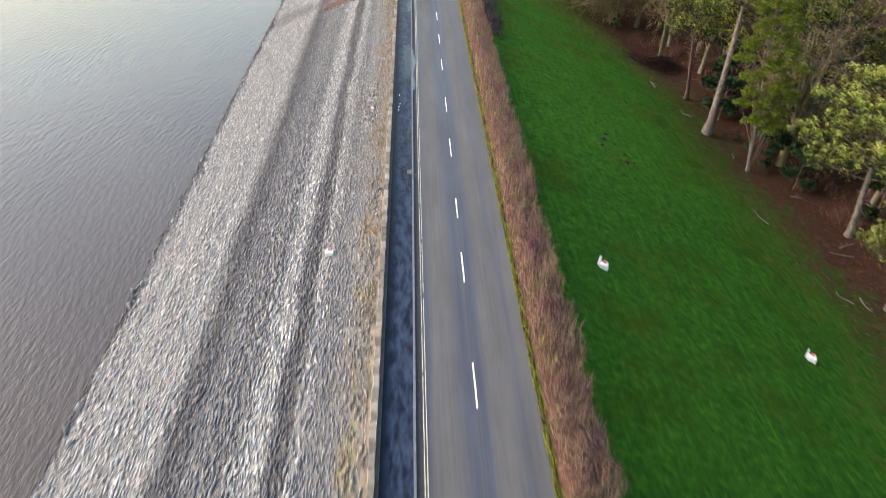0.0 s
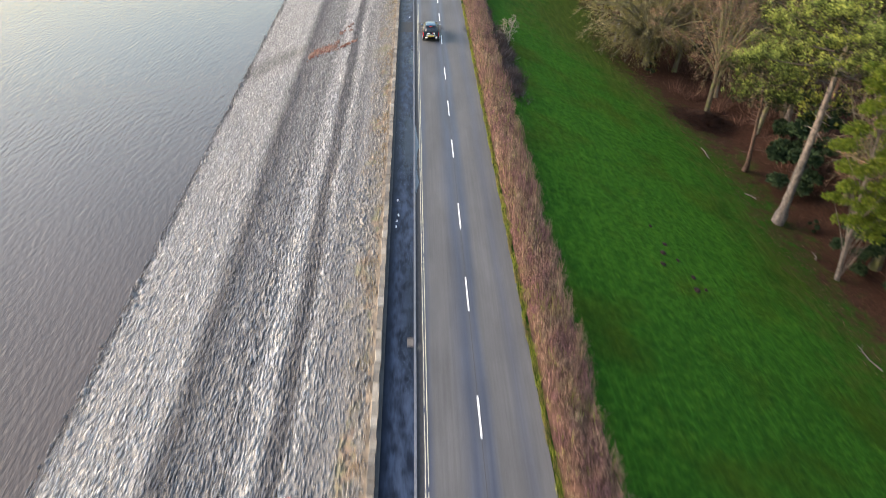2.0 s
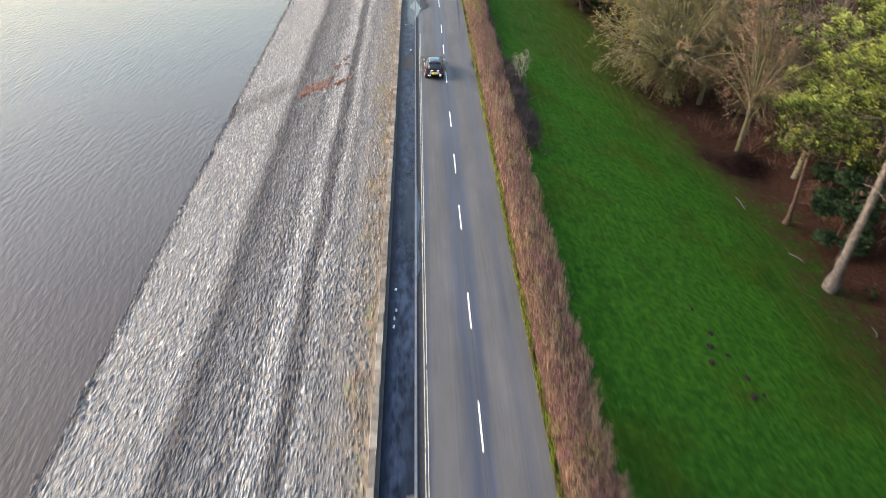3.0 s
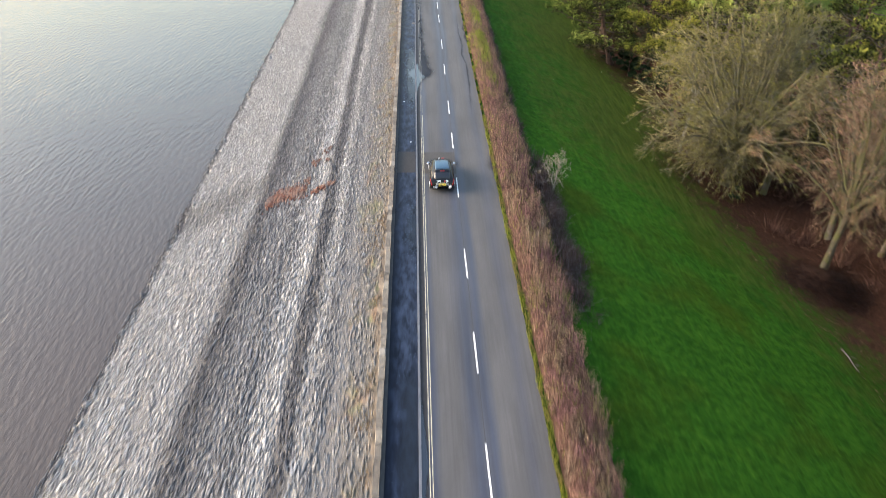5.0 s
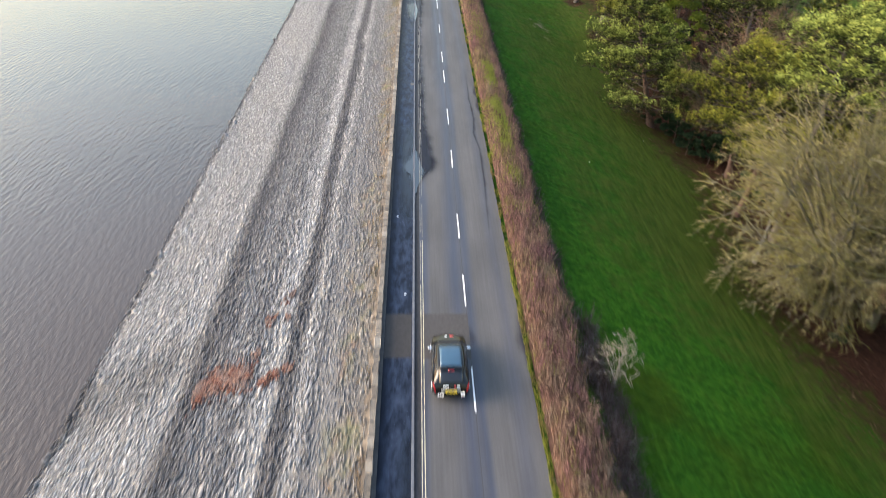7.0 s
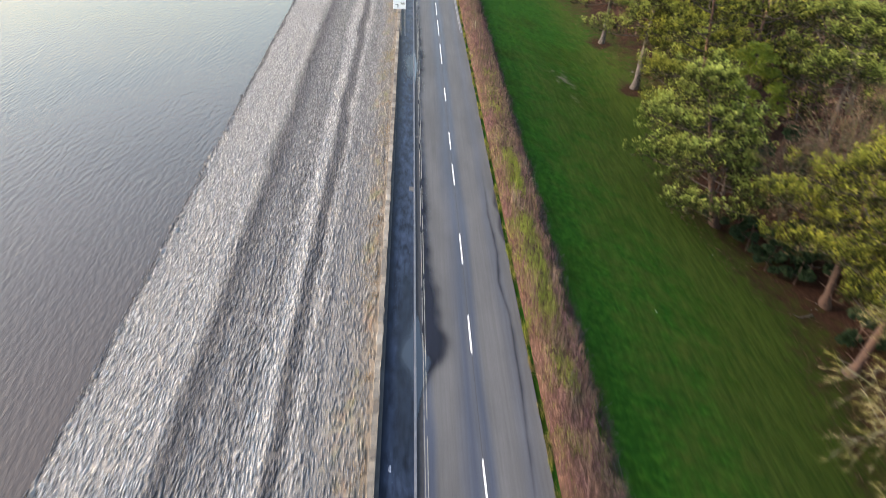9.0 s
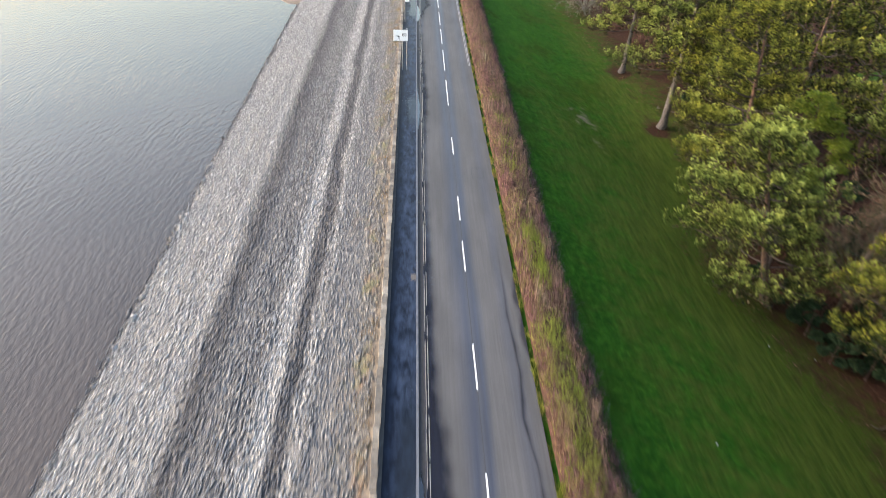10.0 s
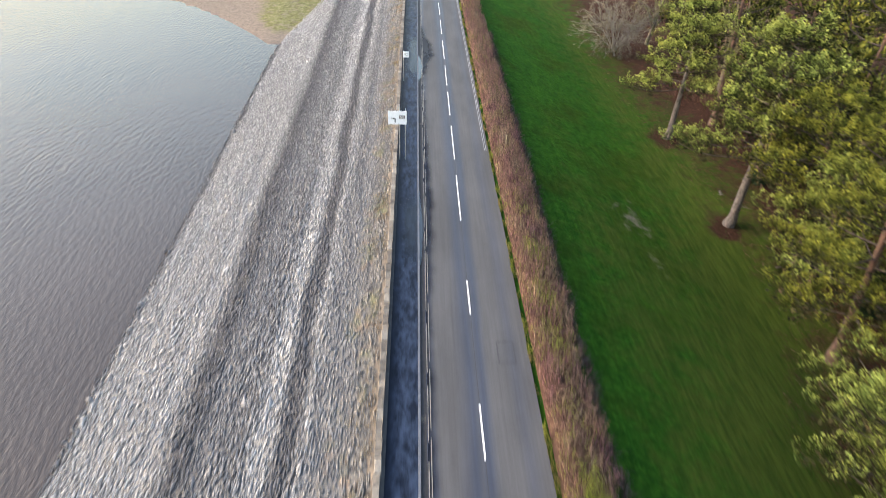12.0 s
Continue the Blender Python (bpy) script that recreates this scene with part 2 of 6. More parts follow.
def make_stone_mat(name, piece, fill=False):
    """Weathered pitching stones: tone by stone and by the slope's own stained bands; x runs across the dam."""
    m, nt, b = shader(name)
    if piece:
        o = nt.nodes.new("ShaderNodeObjectInfo")
        rnd, vec = o.outputs["Random"], o.outputs["Location"]
        s = nt.nodes.new("ShaderNodeSeparateXYZ")
        link(nt, vec, s.inputs[0])
        x = s.outputs[0]
    else:
        rnd, vec, x = nt.nodes.new("ShaderNodeNewGeometry").outputs["Random Per Island"], None, axis(nt, 0)
    wob = calc(nt, "MULTIPLY", calc(nt, "SUBTRACT", noise_node(nt, 0.4, 4, 0.6, (1, 0.3, 1), vec), 0.5), 1.3)
    pos = calc(nt, "MULTIPLY_ADD", calc(nt, "ADD", x, wob), 1 / 20, 1.25)
    pale, grey, dark, earth = (0.3336, 0.3273, 0.313), (0.1805, 0.1796, 0.1789), (0.09619, 0.09592, 0.09952), (0.2188, 0.1962, 0.1644)
    band = ramp(nt, pos, [(0.09, dark), (0.118, pale), (0.4, pale), (0.465, dark), (0.56, grey), (0.64, grey), (0.685, pale), (0.72, pale), (0.745, dark), (0.775, dark), (0.8, pale), (0.84, grey), (0.9, grey), (1.0, earth)])
    tone = ramp(nt, rnd, [(0.0, 0.66), (0.2, 0.9), (0.7, 1.02), (0.92, 1.1), (1.0, 1.25)])
    if fill:
        tone = ramp(nt, noise_node(nt, 3, 5, 0.7), [(0.3, 0.3), (0.7, 0.66)])
    spots = ramp(nt, noise_node(nt, 1.0, 3, 0.7, (30, 8, 30)), [(0.3, 0.5), (0.5, 0.98), (0.7, 1.36)])
    col = mix(nt, 1.0, mix(nt, 1.0, band, tone, "MULTIPLY"), spots, "MULTIPLY")
    patchy = noise_node(nt, 1.0, 5, 0.7, (1.6, 0.55, 1.6), vec)
    col = mix(nt, 1.0, col, ramp(nt, patchy, [(0.27, (0.55, 0.53, 0.56)), (0.4, (0.88, 0.88, 0.89)), (0.55, (1.03, 1.02, 1.0)), (0.72, (1.2, 1.18, 1.14))]), "MULTIPLY")
    dents = ramp(nt, noise_node(nt, 1.0, 4, 0.7, (5.5, 2.0, 5.5), vec), [(0.33, 0.36), (0.43, 1.0), (0.58, 1.0), (0.7, 1.3)])
    col = mix(nt, 1.0, col, dents, "MULTIPLY")
    rust = mix(nt, ramp(nt, noise_node(nt, 0.9, 3), [(0.42, 0.0), (0.58, 1.0)]), (0.17, 0.105, 0.062), (0.125, 0.12, 0.05))
    clumps = ramp(nt, noise_node(nt, 0.45, 5, 0.7, (1.5, 0.6, 1), vec), [(0.5, 0.0), (0.62, 0.75)])
    col = mix(nt, calc(nt, "MULTIPLY", clumps, ramp(nt, pos, [(0.86, 0.0), (0.95, 1.0)])), col, rust)
    if not piece:
        # a dark stained run of stones that climbs from the waterline
        run = calc(nt, "SUBTRACT", calc(nt, "SUBTRACT", axis(nt, 1), calc(nt, "MULTIPLY", calc(nt, "ADD", x, 24.0), 0.45)), 89.6)
        ragged = calc(nt, "ADD", calc(nt, "ABSOLUTE", run), calc(nt, "MULTIPLY", calc(nt, "SUBTRACT", noise_node(nt, 0.6, 4), 0.5), 4.0))
        upper = calc(nt, "MULTIPLY", calc(nt, "MAXIMUM", calc(nt, "ADD", x, 18.0), 0.0), 1.2)
        col = mix(nt, ramp(nt, calc(nt, "MULTIPLY", calc(nt, "ADD", ragged, upper), 0.16), [(0.2, 0.7), (0.6, 0.0)]), col, mix(nt, 1.0, col, (0.5, 0.49, 0.48), "MULTIPLY"))
    link(nt, col, b.inputs["Base Color"])
    b.inputs["Roughness"].default_value = 0.9
    bump(nt, b, noise_node(nt, 14, 4), 0.5, 0.03)
    return m


def make_bark(name, a, c, moss=None):
    m, nt, b = shader(name)
    col = ramp(nt, noise_node(nt, 4.5, 6, 0.78, (1, 1, 0.45)), [(0.36, a), (0.5, tuple((p + q) * 0.55 for p, q in zip(a, c))), (0.62, c)])
    if moss:
        col = mix(nt, ramp(nt, noise_node(nt, 1.2, 4), [(0.42, 0.0), (0.58, 0.9)]), col, moss)
    link(nt, col, b.inputs["Base Color"])
    b.inputs["Roughness"].default_value = 0.9
    bump(nt, b, noise_node(nt, 9, 4, 0.7, (1, 1, 0.25)), 1.0, 0.08)
    return m


GROUND, WATER, ROAD, PAVEMENT = make_ground_mat(), make_water_mat(), make_road_mat(), make_pavement_mat()
STONE, STONE_PIECE = make_stone_mat("weathered_pitching_stone", False), make_stone_mat("loose_pitching_stone", True)
BED = make_stone_mat("gravel_and_soil_fill", False, True)
def make_coping():
    m, nt, b = shader("weathered_sandstone_coping")
    rnd = nt.nodes.new("ShaderNodeObjectInfo").outputs["Random"]
    tone = ramp(nt, rnd, [(0.0, (0.085, 0.07, 0.055)), (0.4, (0.135, 0.115, 0.092)), (0.75, (0.175, 0.148, 0.115)), (1.0, (0.22, 0.195, 0.16))])
    link(nt, mix(nt, 1.0, tone, ramp(nt, noise_node(nt, 7, 5, 0.7), [(0.3, 0.65), (0.7, 1.3)]), "MULTIPLY"), b.inputs["Base Color"])
    b.inputs["Roughness"].default_value = 0.92
    bump(nt, b, noise_node(nt, 12, 4), 0.6, 0.03)
    return m


COPING = make_coping()
WALLSTONE = simple("shade_dark_wall_stone", (0.05, 0.047, 0.046), 0.9, 0, 0.4, 3)
SOIL_STRIP = simple("tan_soil_and_roots", (0.1, 0.08, 0.06), 0.95, 0, 0.6, 1.6)
KERB = simple("grey_concrete_kerb", (0.095, 0.1, 0.112), 0.75, 0, 0.3, 5, 0, 0.3)
GUTTER = simple("wet_gutter_asphalt", (0.034, 0.032, 0.033), 0.6, 0, 0.35, 5, 0, 0.12)
WHITE_LINE = simple("worn_white_road_paint", (0.72, 0.72, 0.7), 0.6, 0, 0.15, 9)
YELLOW_LINE = simple("faded_yellow_road_paint", (0.34, 0.31, 0.21), 0.7, 0, 0.35, 4)
YELLOW_WORN = simple("worn_yellow_road_paint", (0.16, 0.15, 0.125), 0.7, 0, 0.5, 4)
YELLOW_DULL = simple("dull_yellow_road_paint", (0.33, 0.3, 0.21), 0.7, 0, 0.45, 4)
WORN_EDGE = simple("worn_white_edge_paint", (0.26, 0.26, 0.265), 0.7, 0, 0.4, 4)
TAR = simple("dark_tar_joint", (0.022, 0.022, 0.024), 0.6, 0, 0.3, 5)
PATCH = simple("brown_asphalt_repair", (0.043, 0.039, 0.0365), 0.7, 0, 0.25, 6, 0, 0.3)
PATCH_DARK = simple("dark_footway_repair", (0.026, 0.024, 0.0235), 0.7, 0, 0.25, 6, 0, 0.25)
TWIG_OAK = island_mat("lichened_oak_twigs", [(0, (0.013, 0.01, 0.006)), (0.4, (0.058, 0.048, 0.022)), (0.78, (0.215, 0.187, 0.085)), (1, (0.45, 0.4, 0.23))], 0.8, (0.14, 0.138, 0.024), 0.4)
TWIG_RED = island_mat("reddish_brown_twigs", [(0, (0.035, 0.019, 0.013)), (0.45, (0.12, 0.066, 0.043)), (0.8, (0.24, 0.15, 0.1)), (1, (0.38, 0.28, 0.2))])
TWIG_PALE = island_mat("pale_grey_lichened_twigs", [(0, (0.06, 0.055, 0.038)), (0.6, (0.17, 0.155, 0.11)), (1, (0.32, 0.295, 0.22))])
TWIG_DARK = island_mat("dark_bramble_and_shade_stems", [(0, (0.022, 0.014, 0.012)), (0.8, (0.075, 0.05, 0.044)), (1, (0.16, 0.14, 0.13))])
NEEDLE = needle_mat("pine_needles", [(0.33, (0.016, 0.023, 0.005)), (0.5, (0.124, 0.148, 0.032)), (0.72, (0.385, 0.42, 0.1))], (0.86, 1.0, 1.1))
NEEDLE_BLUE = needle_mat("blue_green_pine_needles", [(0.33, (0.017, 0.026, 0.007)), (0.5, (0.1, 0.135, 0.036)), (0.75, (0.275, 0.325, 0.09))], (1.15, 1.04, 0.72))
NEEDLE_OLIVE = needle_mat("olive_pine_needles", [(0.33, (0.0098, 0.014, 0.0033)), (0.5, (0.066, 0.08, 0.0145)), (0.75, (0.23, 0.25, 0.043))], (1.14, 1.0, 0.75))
NEEDLE_INNER_SHADE = island_mat("shade_dark_inner_needles", [(0, (0.009, 0.01, 0.004)), (0.6, (0.022, 0.024, 0.008)), (1, (0.05, 0.036, 0.018))])
NEEDLE_WOOD_SHADE = needle_mat("shade_darkened_pine_needles", [(0.33, (0.0115, 0.0155, 0.004)), (0.5, (0.06, 0.073, 0.0155)), (0.75, (0.185, 0.2, 0.045))], (1.15, 1.0, 0.7))
SCALE_LEAF = island_mat("bright_green_conifer_sprays", [(0, (0.0338, 0.06, 0.006)), (0.5, (0.075, 0.109, 0.0105)), (1, (0.128, 0.15, 0.0225))], 0.6, None, 0.3, 0.25)
HOLLY = island_mat("dark_evergreen_leaves", [(0, (0.008, 0.018, 0.009)), (1, (0.026, 0.045, 0.018))], 0.8)
BARK_PINE = make_bark("grey_pink_pine_bark", (0.024, 0.019, 0.016), (0.15, 0.125, 0.108))
BARK_BOUGH = make_bark("dark_bough_bark", (0.02, 0.015, 0.012), (0.075, 0.056, 0.044))
BARK_RED = make_bark("reddish_pine_bark", (0.03, 0.018, 0.014), (0.12, 0.067, 0.046))
BARK_MOSS = make_bark("mossy_bark", (0.034, 0.029, 0.02), (0.1, 0.085, 0.055), (0.075, 0.078, 0.02))
BARK_LICHEN = make_bark("lichened_oak_bark", (0.03, 0.026, 0.018), (0.15, 0.138, 0.1), (0.105, 0.1, 0.032))
BARK_GREY = make_bark("pale_grey_bark", (0.08, 0.073, 0.064), (0.2, 0.187, 0.165))
BARK_DEAD = make_bark("dead_branch_bark", (0.05, 0.04, 0.033), (0.13, 0.11, 0.09))
BARK_BROWN = make_bark("dull_brown_bark", (0.07, 0.055, 0.042), (0.16, 0.13, 0.1), (0.1, 0.1, 0.035))
TWIG_FLOOR = island_mat("fallen_brown_twigs", [(0, (0.03, 0.016, 0.011)), (0.8, (0.1, 0.05, 0.03)), (1, (0.22, 0.14, 0.09))])
HEDGE_STEM = make_hedge_mat()
HEDGE_GREEN = island_mat("rank_green_grass", [(0, (0.055, 0.08, 0.01)), (0.5, (0.15, 0.185, 0.024)), (1, (0.3, 0.31, 0.06))], 0.85, (0.19, 0.17, 0.045), 0.5)
VERGE = island_mat("olive_verge_grass", [(0, (0.04, 0.05, 0.008)), (0.5, (0.125, 0.15, 0.018)), (1, (0.25, 0.26, 0.045))], 0.85, (0.12, 0.08, 0.04), 0.6)
HEDGE_CORE = simple("hedge_litter", (0.07, 0.038, 0.026), 0.95, 0, 0.5, 3, 0, 0.1)
DRY_GRASS = island_mat("dry_tan_grass", [(0, (0.08, 0.064, 0.036)), (0.6, (0.18, 0.145, 0.085)), (1, (0.3, 0.255, 0.16))], 0.9, (0.19, 0.115, 0.055), 0.5)
WHITE_PAINT = simple("weathered_white_paint", (0.5, 0.49, 0.48), 0.7, 0, 0.25, 3)
TAN_WOOD = simple("weathered_tan_timber", (0.32, 0.27, 0.16), 0.85, 0, 0.25, 6)
RED_PAINT = simple("faded_red_paint", (0.36, 0.07, 0.055), 0.6, 0, 0.25, 8)
STEEL = simple("galvanised_steel", (0.45, 0.46, 0.47), 0.4, 0.8, 0.1, 5)
BLACK = simple("black_sign_vinyl", (0.02, 0.02, 0.02), 0.5, 0, 0.1, 5)
BROWN_VINYL = simple("dark_sign_panel", (0.1, 0.075, 0.06), 0.5, 0, 0.2, 5)
BRICK_RED = island_mat("red_soil_and_brick_rubble", [(0, (0.08, 0.034, 0.025)), (0.6, (0.14, 0.064, 0.046)), (1, (0.22, 0.14, 0.11))], 0.95, (0.15, 0.12, 0.105), 1.2)
TWIG_SCRUB = island_mat("reddish_brown_scrub", [(0, (0.02, 0.01, 0.008)), (0.7, (0.085, 0.042, 0.03)), (1, (0.17, 0.1, 0.07))])
TWIG_HEAP = island_mat("dark_brown_brushwood", [(0, (0.01, 0.006, 0.005)), (1, (0.055, 0.028, 0.02))])
TURF = island_mat("turf_blades", [(0, (0.015, 0.05, 0.004)), (0.6, (0.022, 0.07, 0.006)), (1, (0.034, 0.085, 0.009))], 0.9)


# ---- mesh helpers ----
def mesh_from(name, verts, faces, mat, smooth=False):
    me = bpy.data.meshes.new(name)
    if isinstance(verts, np.ndarray) and isinstance(faces, np.ndarray):
        n, k = faces.shape
        me.vertices.add(len(verts))
        me.vertices.foreach_set("co", np.ascontiguousarray(verts, np.float32).ravel())
        me.loops.add(n * k)
        me.loops.foreach_set("vertex_index", np.ascontiguousarray(faces, np.int32).ravel())
        me.polygons.add(n)
        me.polygons.foreach_set("loop_start", np.arange(0, n * k, k, dtype=np.int32))
        me.update(calc_edges=True)
    else:
        me.from_pydata(verts, [], faces)
    for one in mat if isinstance(mat, (list, tuple)) else [mat]:
        me.materials.append(one)
    if smooth:
        me.polygons.foreach_set("use_smooth", np.ones(len(me.polygons), bool))
    me.update()
    return me


def thing(name, label, category, place=(0, 0, 0), turn=0.0, group="", kind=""):
    """An Empty at a thing's base."""
    e = new(name)
    e.matrix_basis = pose(*place, 0, 0, turn)
    e.empty_display_size = 0.2
    return tagged(e, label, category, group, kind)


def under(name, me, parent, label=""):
    ob = new(name, me)
    ob.parent = parent
    if label:
        ob["label"] = label
    return ob


def part(name, bm, material, parent, label="", smooth=False):
    me = bpy.data.meshes.new(name)
    bm.to_mesh(me)
    bm.free()
    me.materials.append(material)
    if smooth:
        me.polygons.foreach_set("use_smooth", np.ones(len(me.polygons), bool))
    return under(name, me, parent, label)


def box(bm, lo, hi, bevel=0.0, taper=1.0):
    """A box from corner to corner, its top drawn in by taper, its edges rounded."""
    lo, hi = Vector(lo), Vector(hi)
    g = bmesh.ops.create_cube(bm, size=1)["verts"]
    c, s = (lo + hi) / 2, hi - lo
    for v in g:
        k = taper if v.co.z > 0 else 1.0
        v.co = Vector((c.x + v.co.x * s.x * k, c.y + v.co.y * s.y * k, c.z + v.co.z * s.z))
    if bevel:
        edges = list({e for v in g for e in v.link_edges})
        bmesh.ops.bevel(bm, geom=edges, offset=bevel, segments=2, affect="EDGES", profile=0.6)
    return bm


def rod(bm, a, b, r, sides=8, r2=None):
    a, b = Vector(a), Vector(b)
    d = b - a
    m = Matrix.Translation((a + b) / 2) @ d.to_track_quat("Z", "Y").to_matrix().to_4x4()
    bmesh.ops.create_cone(bm, cap_ends=True, segments=sides, radius1=r, radius2=r if r2 is None else r2, depth=d.length, matrix=m)
    return bm


class Tubes:
    """Gathers tapered tubes into one mesh."""

    def __init__(self):
        self.v, self.f = [], []

    def add(self, pts, radii, sides=5):
        pts = np.asarray(pts, float)
        n = len(pts)
        d = np.gradient(pts, axis=0)
        d /= np.linalg.norm(d, axis=1, keepdims=True) + 1e-9
        ref = np.array([1.0, 0, 0]) if abs(d[0, 0]) < 0.8 else np.array([0, 1.0, 0])
        a = np.cross(d, ref)
        a /= np.linalg.norm(a, axis=1, keepdims=True) + 1e-9
        b = np.cross(d, a)
        ang = np.linspace(0, 2 * np.pi, sides, endpoint=False)
        ring = pts[:, None] + np.asarray(radii)[:, None, None] * (np.cos(ang)[None, :, None] * a[:, None] + np.sin(ang)[None, :, None] * b[:, None])
        base = sum(len(q) for q in self.v)
        self.v.append(ring.reshape(-1, 3))
        i, j = np.meshgrid(np.arange(n - 1), np.arange(sides), indexing="ij")
        k = (j + 1) % sides
        self.f.append(base + np.stack([i * sides + j, i * sides + k, (i + 1) * sides + k, (i + 1) * sides + j], -1).reshape(-1, 4))

    def mesh(self, name, mat):
        return mesh_from(name, np.concatenate(self.v), np.concatenate(self.f), mat, True)


def spikes(base, tip, width, rng):
    """Thin three-sided twigs from base to tip: verts and triangles."""
    d = tip - base
    d = d / (np.linalg.norm(d, axis=1, keepdims=True) + 1e-9)
    a = np.cross(d, rng.normal(size=d.shape))
    a /= np.linalg.norm(a, axis=1, keepdims=True) + 1e-9
    b = np.cross(d, a)
    w = np.asarray(width).reshape(-1, 1) * np.ones((len(base), 1))
    ring = [base + w * a, base + w * (-0.5 * a + 0.87 * b), base + w * (-0.5 * a - 0.87 * b), tip]
    v = np.stack(ring, 1).reshape(-1, 3)
    o = 4 * np.arange(len(base))[:, None, None]
    f = (o + np.array([[0, 1, 3], [1, 2, 3], [2, 0, 3]])).reshape(-1, 3)
    return v, f


def tufts(base, way, length, width, rng, face=None):
    """Narrow diamonds that stand for needle shoots: verts and triangles."""
    n = len(base)
    way = way / (np.linalg.norm(way, axis=1, keepdims=True) + 1e-9)
    a = np.cross(way, rng.normal(size=way.shape) if face is None else face)
    a /= np.linalg.norm(a, axis=1, keepdims=True) + 1e-9
    L, W = np.asarray(length).reshape(-1, 1), np.asarray(width).reshape(-1, 1)
    mid = base + way * L * 0.6
    v = np.stack([base, mid + a * W, base + way * L, mid - a * W], 1).reshape(-1, 3)
    o = 4 * np.arange(n)[:, None, None]
    f = (o + np.array([[0, 1, 2], [0, 2, 3]])).reshape(-1, 3)
    return v, f


def unit(rng, n):
    d = rng.normal(size=(n, 3))
    return d / np.linalg.norm(d, axis=1, keepdims=True)


# ---- lie of the land ----
WATER_Z = -5.69
WALL_IN, WALL_BACK, WALL_OUT, WALL_TOP = -4.88, -5.21, -5.3, 0.5
FOOT_X = -4.7
KERB_X, ROAD_R = -3.03, 3.05


def smooth_max(a, b, k):
    h = np.clip(0.5 + 0.5 * (a - b) / k, 0, 1)
    return b * (1 - h) + a * h + k * h * (1 - h)


def shore_y(x):
    return 213.2 + 42.0 * (1 - np.exp(-np.maximum(-25.0 - x, 0) / 27.0)) - 0.00012 * np.maximum(-60 - x, 0) ** 2


def land(x, y):
    """Height of the ground: dam crest, stone-faced side to the water, grass side down to the wood."""
    x, y = np.asarray(x, float), np.asarray(y, float)
    floor = np.interp(y, [-50, 60, 100, 140, 166, 300], [-11.3, -11.2, -10.0, -9.1, -6.15, -6.3])
    roll = 0.18 * np.sin(x * 0.31 + 1.0) * np.sin(y * 0.23) + 0.1 * np.sin(x * 0.9 + y * 0.6)
    east = smooth_max(-0.37 * np.maximum(x - 4.2, 0), floor + roll * np.clip((x - 22) / 10, 0, 1), 1.6)
    east = np.where(x < 5.5, np.minimum(east, -0.37 * np.maximum(x - 4.2, 0)) - 0.02, east)
    dam = np.maximum(0.26 + (x - WALL_OUT) * 0.333, -8.0)
    bank = np.clip(WATER_Z + np.where(y > shore_y(x), 0.075, 0.3) * (y - shore_y(x)), -8.0, -2.2)
    west = np.maximum(dam, bank)
    return np.where(x > 3.0, east, np.where(x < WALL_OUT, west, -0.15))


WOOD_EDGE = ([-60, 20, 32, 47, 54, 63, 70, 77, 81, 86, 92, 96, 106, 113, 122, 127, 134, 141, 147, 154, 160, 166, 180, 202, 260],
             [29, 29.5, 31.5, 30.6, 29.6, 29.3, 30.2, 29.6, 28, 26.6, 25, 23.2, 22.2, 23.5, 26, 24, 22.4, 20, 23.5, 26.6, 26.4, 26.4, 25.6, 23.6, 22])


def stretch_axis(near, far, step, reach=2500.0):
    inner = np.arange(near, far + step / 2, step)
    out = [step]
    while sum(out) < reach:
        out.append(out[-1] * 1.35)
    out = np.cumsum(out)
    return np.concatenate([near - out[::-1], inner, far + out])


